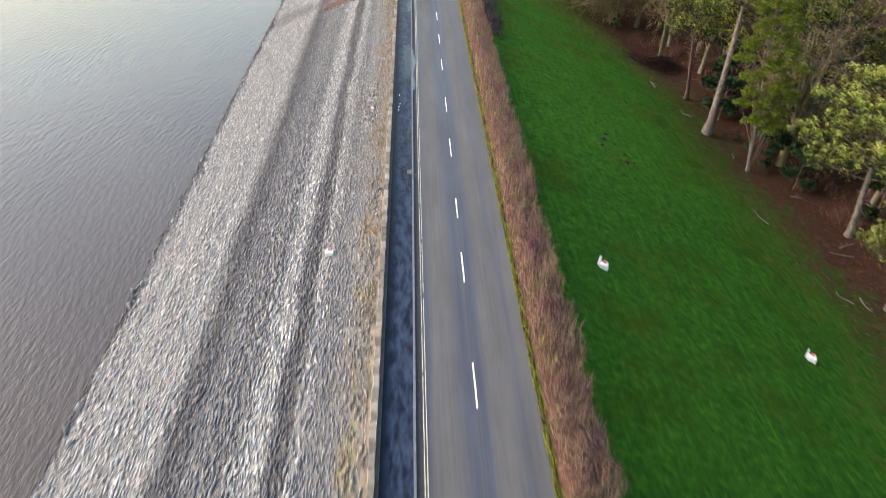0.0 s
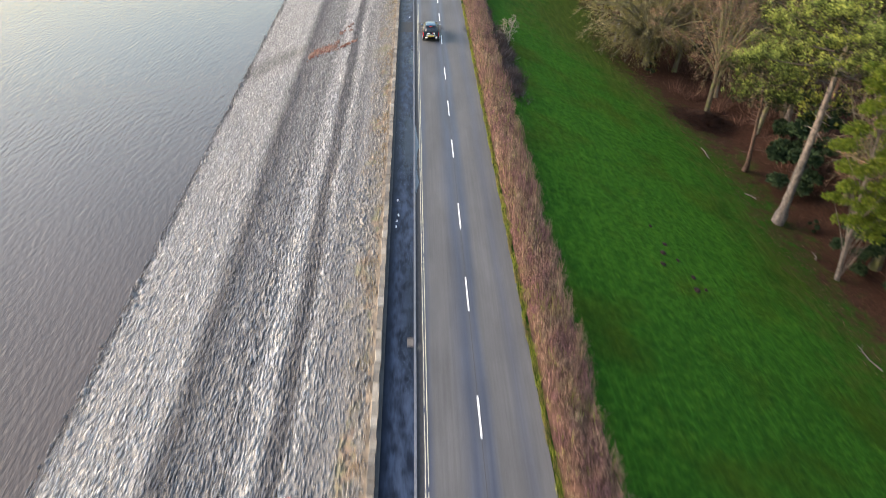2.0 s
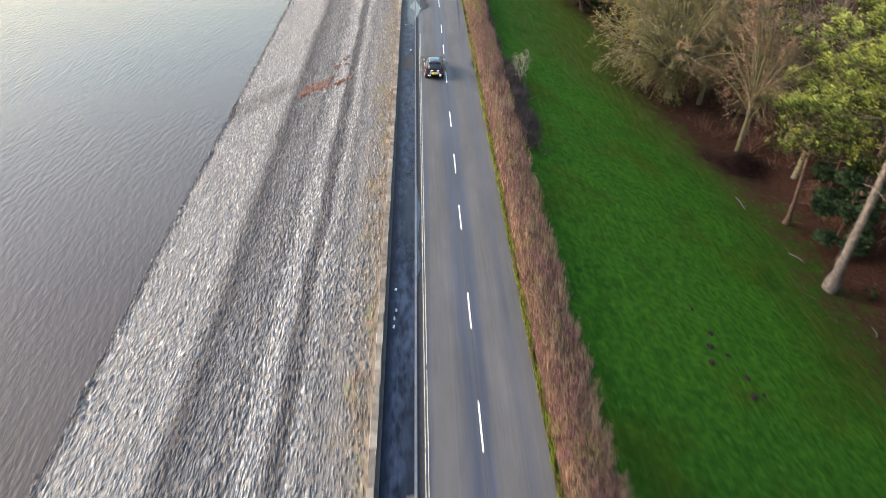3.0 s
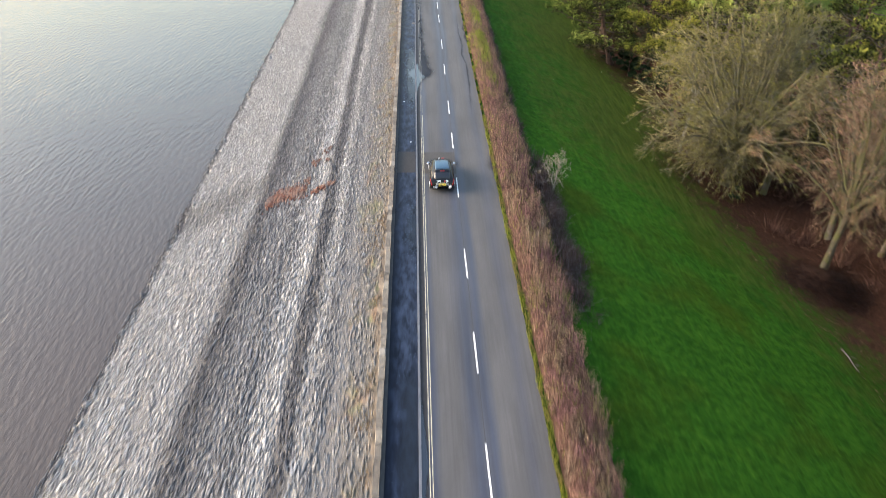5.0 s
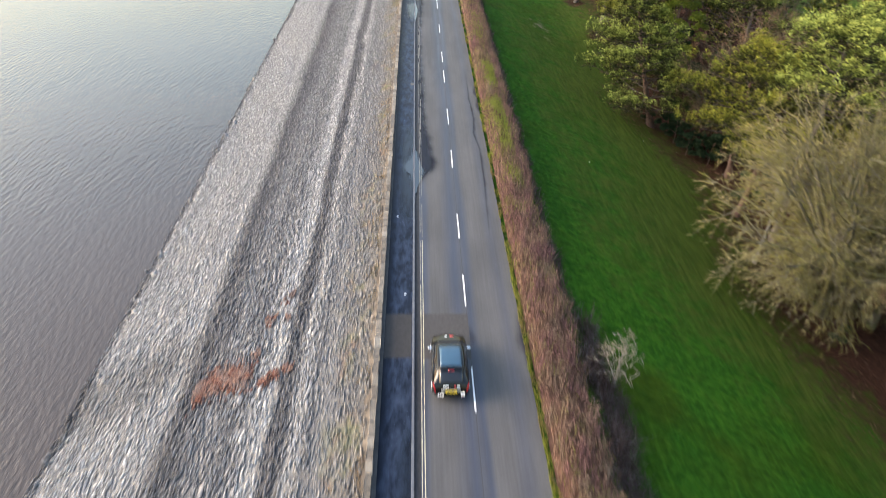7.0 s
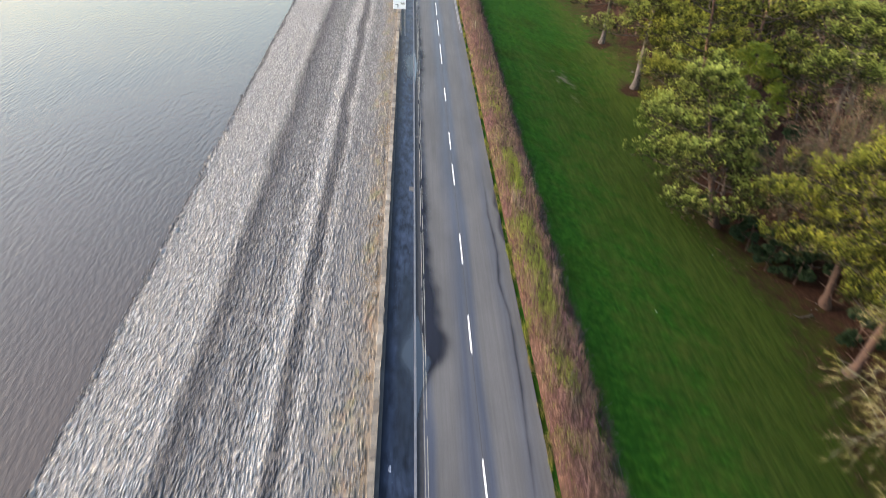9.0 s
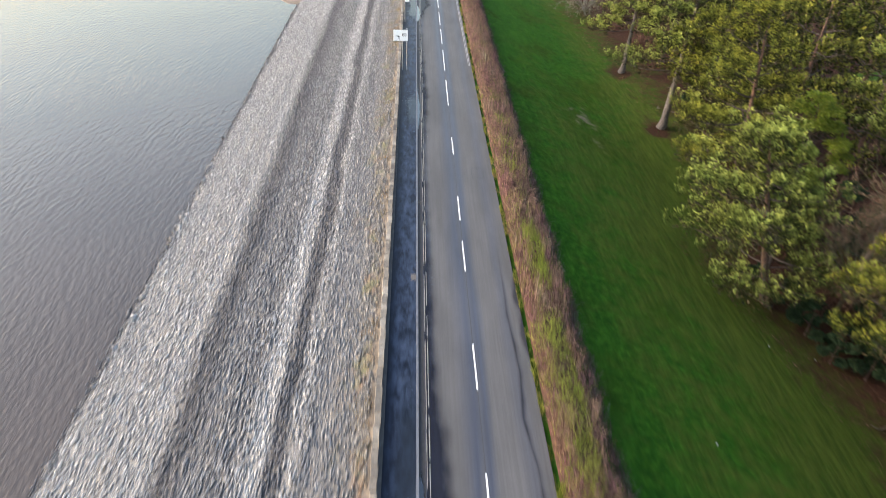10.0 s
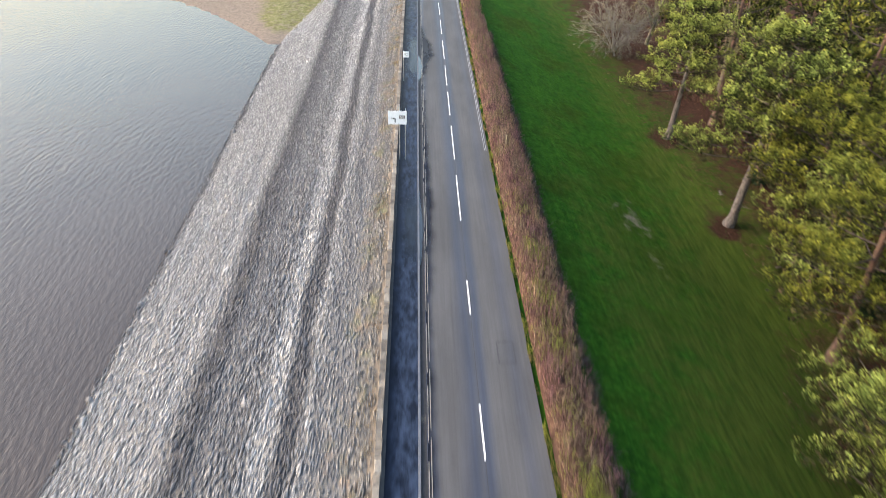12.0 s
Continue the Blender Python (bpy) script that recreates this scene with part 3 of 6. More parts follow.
def build_ground():
    xs, ys = stretch_axis(-32.0, 60.0, 0.7), stretch_axis(-10.0, 250.0, 1.0)
    X, Y = np.meshgrid(xs, ys, indexing="ij")
    Z = land(X, Y)
    verts = np.stack([X, Y, Z], -1).reshape(-1, 3)
    i, j = np.meshgrid(np.arange(len(xs) - 1), np.arange(len(ys) - 1), indexing="ij")
    n = len(ys)
    faces = np.stack([i * n + j, (i + 1) * n + j, (i + 1) * n + j + 1, i * n + j + 1], -1).reshape(-1, 4)
    me = mesh_from("ground", verts, faces, GROUND, True)
    edge = np.interp(Y, *WOOD_EDGE)
    litter = np.clip((X - edge) / 13 + 0.36, 0, 1) * np.clip((Y - 2) / 22, 0, 1) * np.clip((np.interp(Y, [140, 164, 186, 200], [130, 62, 62, 115]) - X) / 8, 0, 1)
    litter = np.maximum(litter, np.clip(1.35 - np.hypot(X - 25.0, (Y - 165.6) / 1.3) / 2.0, 0, 1))
    litter = np.maximum(litter, np.clip(1.35 - np.hypot(X - 25.2, (Y - 184.2) / 1.4) / 2.2, 0, 1))
    worn = np.clip(0.8 - np.hypot((X - 15.3) / 1.4, (Y - 162.5) / 5.0) * 0.4, 0, 1)
    beyond = Y - shore_y(X)
    mud = np.where(X < -5, np.clip(1.6 - np.abs(beyond - 8) / 16, 0, 1), 0)
    mud = np.maximum(np.where((X < -5) & (beyond < 0), 1, mud), worn * 0.5)
    dry = np.interp(Y, [80, 105, 158, 185], [0, 0.5, 0.54, 0.15]) * np.clip((X - 5) / 6, 0, 1) + 0.5 * np.clip((X - edge + 9) / 7, 0, 1)
    dry = np.where(X < -5, 0.75, dry)
    moss = np.where(X < -5, np.clip((X + 31 + 0.12 * (beyond - 8)) / 4, 0, 1) * np.clip((beyond - 3) / 5, 0, 0.72), 0)
    litter = np.maximum(litter, np.where(X < -5, 0.62 * np.clip(1 - np.abs(beyond - 2.4) / 1.4, 0, 1), 0))
    lush = np.interp(Y, [34, 52, 100, 112, 150, 172], [0, 1, 1, 0, 0, 0.8]) * np.clip((edge - X - 2) / 5, 0, 1) * np.clip((X - 5) / 3, 0, 1) * 0.8
    for name, data in (("lush", lush), ("dry", dry), ("litter", litter), ("mud", mud), ("moss", moss)):
        me.attributes.new(name, "FLOAT", "POINT").data.foreach_set("value", data.ravel().astype(np.float32))
    tagged(new("ground", me), "green mown grass bank with brown leaf litter under trees", "ground", kind="structure")


def strip(name, x0, x1, y0, y1, z, mat, label, category, thick=0.15, step=4.0, kind="structure"):
    """A long slab along the dam with a top, sides and joints every few metres."""
    ys = np.arange(y0, y1 + step / 2, step)
    v, f = [], []
    for k, y in enumerate(ys):
        v += [(x0, y, z - thick), (x0, y, z), (x1, y, z), (x1, y, z - thick)]
        if k:
            a, b = 4 * k - 4, 4 * k
            f += [(a, b, b + 1, a + 1), (a + 1, b + 1, b + 2, a + 2), (a + 2, b + 2, b + 3, a + 3)]
    n = 4 * len(ys) - 4
    f += [(0, 1, 2, 3), (n + 3, n + 2, n + 1, n)]
    return tagged(new(name, mesh_from(name, v, f, mat)), label, category, kind=kind)


def build_road():
    strip("road", -2.72, ROAD_R, -150, 600, 0.0, ROAD, "grey worn asphalt road with damp wheel tracks", "road", 0.2)
    strip("gutter", KERB_X, -2.72, -150, 600, -0.012, GUTTER, "dark wet asphalt channel beside the kerb", "gutter", 0.15)
    # ledge added for the dark strip of the wall's face and its shade
    strip("wall_shade_ledge", WALL_IN - 0.06, FOOT_X, -150, 600, 0.13, WALLSTONE, "dark stone ledge standing in for shade along the wall", "wall footing", 0.3)
    strip("pavement", FOOT_X, KERB_X - 0.13, -150, 600, 0.09, PAVEMENT, "dark wet asphalt footway beside a low wall", "pavement", 0.25)
    kerb = thing("kerb", "pale concrete kerb edging the footway", "kerb", kind="structure")
    me_bm = bmesh.new()
    box(me_bm, (0, 0, -0.15), (0.13, 0.905, 0.1), 0.015)
    me = bpy.data.meshes.new("kerb_stone")
    me_bm.to_mesh(me)
    me_bm.free()
    me.materials.append(KERB)
    for k in range(236):
        ob = under("kerb_stone", me, kerb)
        ob.location = (KERB_X - 0.13, 0 + k * 0.915, random.uniform(-0.006, 0.006))
    for name, a, b in (("kerb_run", -150, -0.1), ("kerb_run", 236 * 0.915, 600)):
        bm = bmesh.new()
        box(bm, (KERB_X - 0.13, a, -0.15), (KERB_X, b, 0.1))
        part(name, bm, KERB, kerb)


def paint(name, x0, x1, y0, y1, mat, label, group, z=0.008):
    """A worn painted line: uneven ends, a little thickness."""
    n = max(2, int((y1 - y0) / 0.6))
    v, f = [], []
    for k in range(n + 1):
        y, p, q = y0 + (y1 - y0) * k / n, x0 + random.uniform(-0.008, 0.008), x1 + random.uniform(-0.008, 0.008)
        v += [(p, y, -0.02), (p, y, z), (q, y, z), (q, y, -0.02)]
        if k:
            a, b = 4 * k - 4, 4 * k
            f += [(a, a + 1, b + 1, b), (a + 1, a + 2, b + 2, b + 1), (a + 2, a + 3, b + 3, b + 2)]
    me = mesh_from(name, v, f, mat)
    return tagged(new(name, me), label, "road marking", group, "structure")


# starts and ends of the centre line's marks along the road, one pair after the other
DASHES = [5.6, 9.0, 15.3, 18.5, 25.1, 28.3, 32.1, 34.8, 41.0, 44.2, 49.3, 52.6, 59.2, 62.4, 66.9, 70.2, 75.1, 78.4, 85.0, 88.2, 93.1, 96.3, 100.3, 103.6,
          110.5, 113.8, 118.8, 122.4, 129.1, 132.7, 135.2, 138.8, 145.8, 149.3, 156.4, 163.4, 166.2, 173.2, 175.4, 181.6, 183.4, 189.6, 191.8, 198.8, 201.3, 208.0, 210.0, 216.6, 218.8, 225.2]


def build_markings():
    for a, b in zip(DASHES[::2], DASHES[1::2]):
        paint("centre_line_mark", -0.04, 0.04, a + 0.1, b - 0.1, WHITE_LINE, "worn white painted centre line dash on asphalt", "centre line marks")
    rng = random.Random(3)
    for x in (-2.66, -2.53):
        y = 2.0
        while y < 225:
            n = rng.uniform(4, 16) if y < 95 else rng.uniform(1.5, 7)
            if not 90.5 < y < 94.5:
                paint("yellow_line", x - 0.022, x + 0.022, y, min(y + n, 225), YELLOW_WORN if y > 95 else YELLOW_LINE if x > -2.6 else YELLOW_DULL, "faded double yellow line along the gutter", "yellow lines", 0.009)
            y += n + (rng.uniform(0.05, 0.5) if y < 95 else rng.uniform(0.2, 1.2))
    strip("road_joint", -0.018, 0.018, -150, 600, 0.003, TAR, "thin dark joint along the road centre", "road joint", 0.02)
    for x in (2.72, 2.86):
        paint("edge_line", x - 0.022, x + 0.022, 168.0, 226, WORN_EDGE, "thin white double edge line on asphalt", "edge lines")


def stain(name, x0, rows, mat, label, z=0.006, seed=0, bend=None, category="stain", soft=0.8, fade=2.0):
    """A damp stain that spreads from the line x0 and dries out towards its rim; rows: place along the road and reach from the line."""
    ys, ws = [r[0] for r in rows], [r[1] for r in rows]
    y = np.arange(ys[0], ys[-1], 0.3)
    w = np.interp(y, ys, ws) * (1 + 0.07 * np.sin(y * 1.3 + seed) + 0.04 * np.sin(y * 3.1)) + 0.02
    cols = np.array([0, 0.4, 0.7, 0.85, 1.0])
    line = np.interp(y, *bend) if bend else np.full(len(y), x0)
    X, Y = line[:, None] + w[:, None] * cols, np.repeat(y[:, None], 5, 1)
    i, j = np.meshgrid(np.arange(len(y) - 1), np.arange(4), indexing="ij")
    f = np.stack([i * 5 + j, i * 5 + j + 1, i * 5 + j + 6, i * 5 + j + 5], -1).reshape(-1, 4)
    me = mesh_from(name, np.stack([X, Y, 0 * X + z], -1).reshape(-1, 3), f, mat)
    rim = np.minimum(1 - cols, cols * 2) if bend else 1 - cols
    wet = np.clip(rim * np.abs(w)[:, None] / (0.3 if bend else soft), 0, 1) * np.clip(np.minimum(y - y[0], y[-1] - y) / fade, 0, 1)[:, None]
    me.attributes.new("wet", "FLOAT", "POINT").data.foreach_set("value", wet.ravel().astype(np.float32))
    return tagged(new(name, me), label, category, kind="structure")


def build_wall():
    wall = thing("wall_west", "low rough stone parapet wall with pale coping stones", "wall", kind="structure")
    bm = bmesh.new()
    box(bm, (WALL_BACK + 0.03, -150, -0.4), (WALL_IN - 0.03, 600, WALL_TOP - 0.14))
    part("wall_core", bm, WALLSTONE, wall)
    # rooted soil that fills the gap between wall and pitching
    xs, ys = np.linspace(WALL_OUT - 0.22, WALL_BACK + 0.04, 5), np.arange(-60, 300, 0.3)
    X, Y = np.meshgrid(xs, ys, indexing="ij")
    Z = 0.27 + 0.13 * np.linspace(0, 1, 5)[:, None] + 0.03 * np.sin(Y * 2.7 + X * 9) + 0.03 * np.sin(Y * 6.1)
    i, j = np.meshgrid(np.arange(4), np.arange(len(ys) - 1), indexing="ij")
    n = len(ys)
    f = np.stack([i * n + j, (i + 1) * n + j, (i + 1) * n + j + 1, i * n + j + 1], -1).reshape(-1, 4)
    under("soil_fill", mesh_from("soil_fill", np.stack([X, Y, Z], -1).reshape(-1, 3), f, SOIL_STRIP, True), wall, "tan rooted soil")
    kinds = []
    rng = random.Random(11)
    for k in range(10):
        bm = bmesh.new()
        L = rng.uniform(0.48, 0.86)
        box(bm, (WALL_BACK + rng.uniform(-0.03, 0.03), 0, -0.16), (WALL_IN + rng.uniform(-0.015, 0.02), L, 0), 0.03)
        for v in bm.verts:
            v.co += Vector((rng.uniform(-0.015, 0.015), rng.uniform(-0.02, 0.02), rng.uniform(-0.025, 0.02)))
        me = bpy.data.meshes.new("coping_stone")
        bm.to_mesh(me)
        bm.free()
        me.materials.append(COPING)
        kinds.append((me, L))
    y = 9.0
    while y < 216:
        me, L = kinds[rng.randrange(10)]
        ob = under("coping_stone", me, wall)
        ob.location = (rng.uniform(-0.014, 0.014), y, WALL_TOP + rng.uniform(-0.025, 0.02))
        y += L + 0.03
    for a, b in ((-150, 8.97), (y, 600)):
        bm = bmesh.new()
        box(bm, (WALL_BACK, a, WALL_TOP - 0.16), (WALL_IN, b, WALL_TOP))
        part("coping_run", bm, COPING, wall)


def stone_shape(rng, n):
    """n rough broken stones round the origin: verts n x 6 x 3; a top and three sides each."""
    a = rng.uniform(0, 2 * np.pi, (n, 1)) + np.array([0, 2.1, 4.2]) + rng.uniform(-0.4, 0.4, (n, 3))
    ring = np.stack([np.cos(a), np.sin(a), 0 * a], -1) * rng.uniform(0.9, 1.3, (n, 3, 1))
    v = np.concatenate([ring - (0, 0, 1), ring * rng.uniform(0.62, 0.94, (n, 3, 1)) + (0, 0, 1)], 1)
    return v + rng.uniform(-0.16, 0.16, v.shape)


STONE_FACES = [(3, 4, 5), (0, 1, 4, 3), (1, 2, 5, 4), (2, 0, 3, 5)]


def stone_faces(n):
    """Triangles of n stones."""
    tri = np.array([(3, 4, 5), (0, 1, 4), (0, 4, 3), (1, 2, 5), (1, 5, 4), (2, 0, 3), (2, 3, 5)])
    return (6 * np.arange(n)[:, None, None] + tri).reshape(-1, 3)


def turned(rng, v, tilt):
    n = len(v)
    a = rng.normal(0, 0.16, n)
    c, s = np.cos(a), np.sin(a)
    out = v.copy()
    out[..., 0] = v[..., 0] * c[:, None] - v[..., 1] * s[:, None]
    out[..., 1] = v[..., 0] * s[:, None] + v[..., 1] * c[:, None]
    tx, ty = rng.normal(0, tilt, (2, n))
    out[..., 2] += out[..., 0] * tx[:, None] + out[..., 1] * ty[:, None]
    return out


NEAR_STONES = (-7.8, -6.4, 47.0, 56.0)


def build_rock_slope():
    rng = np.random.default_rng(5)
    slope = thing("rock_slope", "grey rough stone pitching on the dam face above water", "rock slope", kind="structure")
    xs, ys = np.arange(-26.5, WALL_OUT + 0.06, 0.6), np.arange(-60, 300.1, 2.0)
    xs[-1] = WALL_OUT + 0.06
    X, Y = np.meshgrid(xs, ys, indexing="ij")
    Z = np.maximum(0.26 + (X - WALL_OUT) * 0.333, -8) + 0.035 + 0.022 * np.clip((X + 10) / 3, 0, 1)
    i, j = np.meshgrid(np.arange(len(xs) - 1), np.arange(len(ys) - 1), indexing="ij")
    n = len(ys)
    faces = np.stack([i * n + j, (i + 1) * n + j, (i + 1) * n + j + 1, i * n + j + 1], -1).reshape(-1, 4)
    under("gravel_bed", mesh_from("gravel_bed", np.stack([X, Y, Z], -1).reshape(-1, 3), faces, BED, True), slope)
    gx, gy = np.meshgrid(np.arange(-23.9, -5.35, 0.112), np.arange(8, 200, 0.4), indexing="ij")
    hx, hy = np.meshgrid(np.arange(-23.9, -5.35, 0.22), np.concatenate([np.arange(-40, 8, 0.46), np.arange(200, 268, 0.46)]), indexing="ij")
    gx, gy = np.concatenate([gx.ravel(), hx.ravel()]), np.concatenate([gy.ravel(), hy.ravel()])
    x = gx + rng.uniform(-0.08, 0.08, gx.size)
    y = gy + rng.uniform(-0.19, 0.19, gx.size)
    big = rng.gamma(6, 1 / 6, gx.size) * np.where((gy > 199.9) | (gy < 7.9), 1.6, 1.0)
    size = np.stack([0.049 * big, 0.22 * big, 0.028 * np.sqrt(big)], -1) * rng.uniform(0.75, 1.25, (gx.size, 3))
    size *= np.interp(x, [-24, -16, -12, -9, -5.5], [0.92, 0.92, 1.08, 0.92, 0.72])[:, None]
    near = (x > NEAR_STONES[0]) & (x < NEAR_STONES[1]) & (y > NEAR_STONES[2]) & (y < NEAR_STONES[3])
    keep = ~near
    v = turned(rng, stone_shape(rng, keep.sum()) * size[keep][:, None], 0.1)
    # ruts and ridges run along the slope
    ridge = 0.1 * np.sin(x * 1.9) + 0.06 * np.sin(x * 4.1 + 0.05 * y)
    top = np.maximum(0.26 + (x - WALL_OUT) * 0.333, -8) + 0.11 + ridge * 0.3
    v += np.stack([x, y, top], -1)[keep][:, None]
    v[..., 2] += (v[..., 0] - x[keep][:, None]) * 0.333
    f = stone_faces(keep.sum())
    tagged(under("pitching", mesh_from("pitching", v.reshape(-1, 3), f, STONE), slope), kind="stuff")
    shapes = []
    for k in range(12):
        s = stone_shape(rng, 1)[0] * (0.06, 0.19, 0.042)
        shapes.append(mesh_from("stone", [tuple(q) for q in s], STONE_FACES, STONE_PIECE))
    for k in np.flatnonzero(near)[:300]:
        ob = under("stone", shapes[rng.integers(12)], slope)
        s = float(big[k]) ** 0.8
        ob.matrix_basis = pose(x[k], y[k], top[k], rng.normal(0, 12), rng.normal(-18, 12), rng.normal(0, 28)) @ Matrix.Diagonal((s, s, s, 1))


build_ground()
tagged(new("water", mesh_from("water", [(-2600, -2600, WATER_Z), (-20.5, -2600, WATER_Z), (-20.5, 300, WATER_Z), (-2600, 300, WATER_Z)], [(0, 1, 2, 3)], WATER)),
       "grey-brown rippled reservoir water reflecting a pale sky", "water", kind="structure")
build_road()
build_markings()
build_wall()


# ---- trees ----
def bare_tree_parts(seed, height, spread, trunk_h, limbs, radius, twig_mat, bark, twig_len=0.9, lean=(0, 0), fans=(9, 7, 9), low=-12):
    """Meshes of a leafless tree: trunk with limbs, branches and a crown of twigs."""
    rng = np.random.default_rng(seed)
    wood, branch = Tubes(), Tubes()
    top = np.array([lean[0], lean[1], trunk_h])
    steps = np.linspace(0, 1, 7)[:, None]
    trunk = steps * top + np.cumsum(rng.normal(0, 0.07, (7, 3)) * (1, 1, 0), 0) * np.linspace(0, 1, 7)[:, None]
    wood.add(trunk, radius * np.array([1.28, 1.05, 1.0, 0.95, 0.9, 0.88, 0.8]), 9)
    bases, tips = [], []
    crown_mid = top + (0, 0, (height - trunk_h) * 0.32)

    def curve(a, b, n, sag, wob):
        s = np.linspace(0, 1, n)[:, None]
        p = a + (b - a) * s
        p[:, 2] += sag * np.sin(np.pi * s[:, 0])
        w = np.cumsum(rng.normal(0, wob, (n, 3)), 0)
        return p + w * s

    dome = np.array([spread, spread, height - crown_mid[2]])

    def within(p):
        q = np.linalg.norm((p - crown_mid) / dome, axis=-1, keepdims=True)
        return crown_mid + (p - crown_mid) / np.maximum(q, 1)

    for k in range(limbs):
        az = 2 * np.pi * (k * 0.382 + rng.uniform(-0.05, 0.05))
        el = math.radians(rng.uniform(low, 78)) if k > 2 else math.radians(70 + 6 * k)
        way = np.array([math.cos(az) * math.cos(el) * spread, math.sin(az) * math.cos(el) * spread, math.sin(el) * (height - crown_mid[2])])
        end = crown_mid + way * rng.uniform(0.66, 0.95)
        start = trunk[-1 - int(rng.integers(0, 3))]
        limb = curve(start, end, 9, 0.8 * math.cos(el), 0.14)
        r = radius * rng.uniform(0.38, 0.6)
        wood.add(limb, np.linspace(r, r * 0.16, 9), 6)
        for q in range(fans[0]):
            s = rng.uniform(0.22, 1.0)
            p = limb[min(8, int(s * 8))]
            out = (p - crown_mid) / (np.linalg.norm(p - crown_mid) + 0.1)
            d = out * 0.9 + rng.normal(0, 0.75, 3) + (0, 0, 0.15)
            L = spread * rng.uniform(0.24, 0.42)
            br = curve(p, within(p + d / np.linalg.norm(d) * L), 6, 0.15, 0.13)
            branch.add(br, np.linspace(r * 0.26, 0.018, 6), 3)
            for _ in range(fans[1]):
                p2 = br[rng.integers(1, 6)]
                d2 = d / np.linalg.norm(d) + rng.normal(0, 0.8, 3)
                L2 = spread * rng.uniform(0.1, 0.2)
                sb = curve(p2, within(p2 + d2 / np.linalg.norm(d2) * L2), 4, 0.06, 0.06)
                branch.add(sb, radius * np.array([0.056, 0.046, 0.034, 0.02]), 3)
                m = fans[2]
                at = sb[rng.integers(1, 4, m)]
                d3 = d2 / np.linalg.norm(d2) * 0.6 + out * 0.8 + rng.normal(0, 0.42, (m, 3)) + (0, 0, 0.1)
                bases.append(at)
                tips.append(at + d3 / np.linalg.norm(d3, axis=1, keepdims=True) * twig_len * rng.uniform(0.5, 1.2, (m, 1)))
    bases, tips = np.concatenate(bases), np.concatenate(tips)
    v, f = spikes(bases, tips, rng.uniform(0.007, 0.015, len(bases)), rng)
    return [("trunk", wood.mesh("trunk", bark)), ("branchwork", branch.mesh("branchwork", bark)), ("crown", mesh_from("crown", v, f, twig_mat))]


def plumes(roots, axes, lengths, count, needle, rng):
    """Needle-clad shoots: base, way, length, facing and tipward place of count needles along each axis."""
    k = len(roots)
    axes = axes / np.linalg.norm(axes, axis=1, keepdims=True)
    s = rng.uniform(0.05, 1.0, (k, count)) ** 0.85
    r = rng.normal(size=(k, count, 3))
    r -= (r * axes[:, None]).sum(-1, keepdims=True) * axes[:, None]
    r /= np.linalg.norm(r, axis=-1, keepdims=True) + 1e-9
    girth = 0.3 * (lengths[:, None] ** 0.5 * np.sin(np.pi * np.clip(0.18 + 0.74 * s, 0, 1)))
    base = roots[:, None] + axes[:, None] * (s * lengths[:, None])[..., None] + r * girth[..., None]
    way = axes[:, None] * (0.75 + 0.4 * s[..., None]) + r * 0.45 + rng.normal(0, 0.18, r.shape)
    size = needle * (1.1 - 0.35 * s) * rng.uniform(0.75, 1.25, s.shape)
    face = r + np.array([0, 0, 0.35]) + rng.normal(0, 0.2, r.shape)
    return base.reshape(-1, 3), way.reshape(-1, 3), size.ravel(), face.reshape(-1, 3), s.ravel()


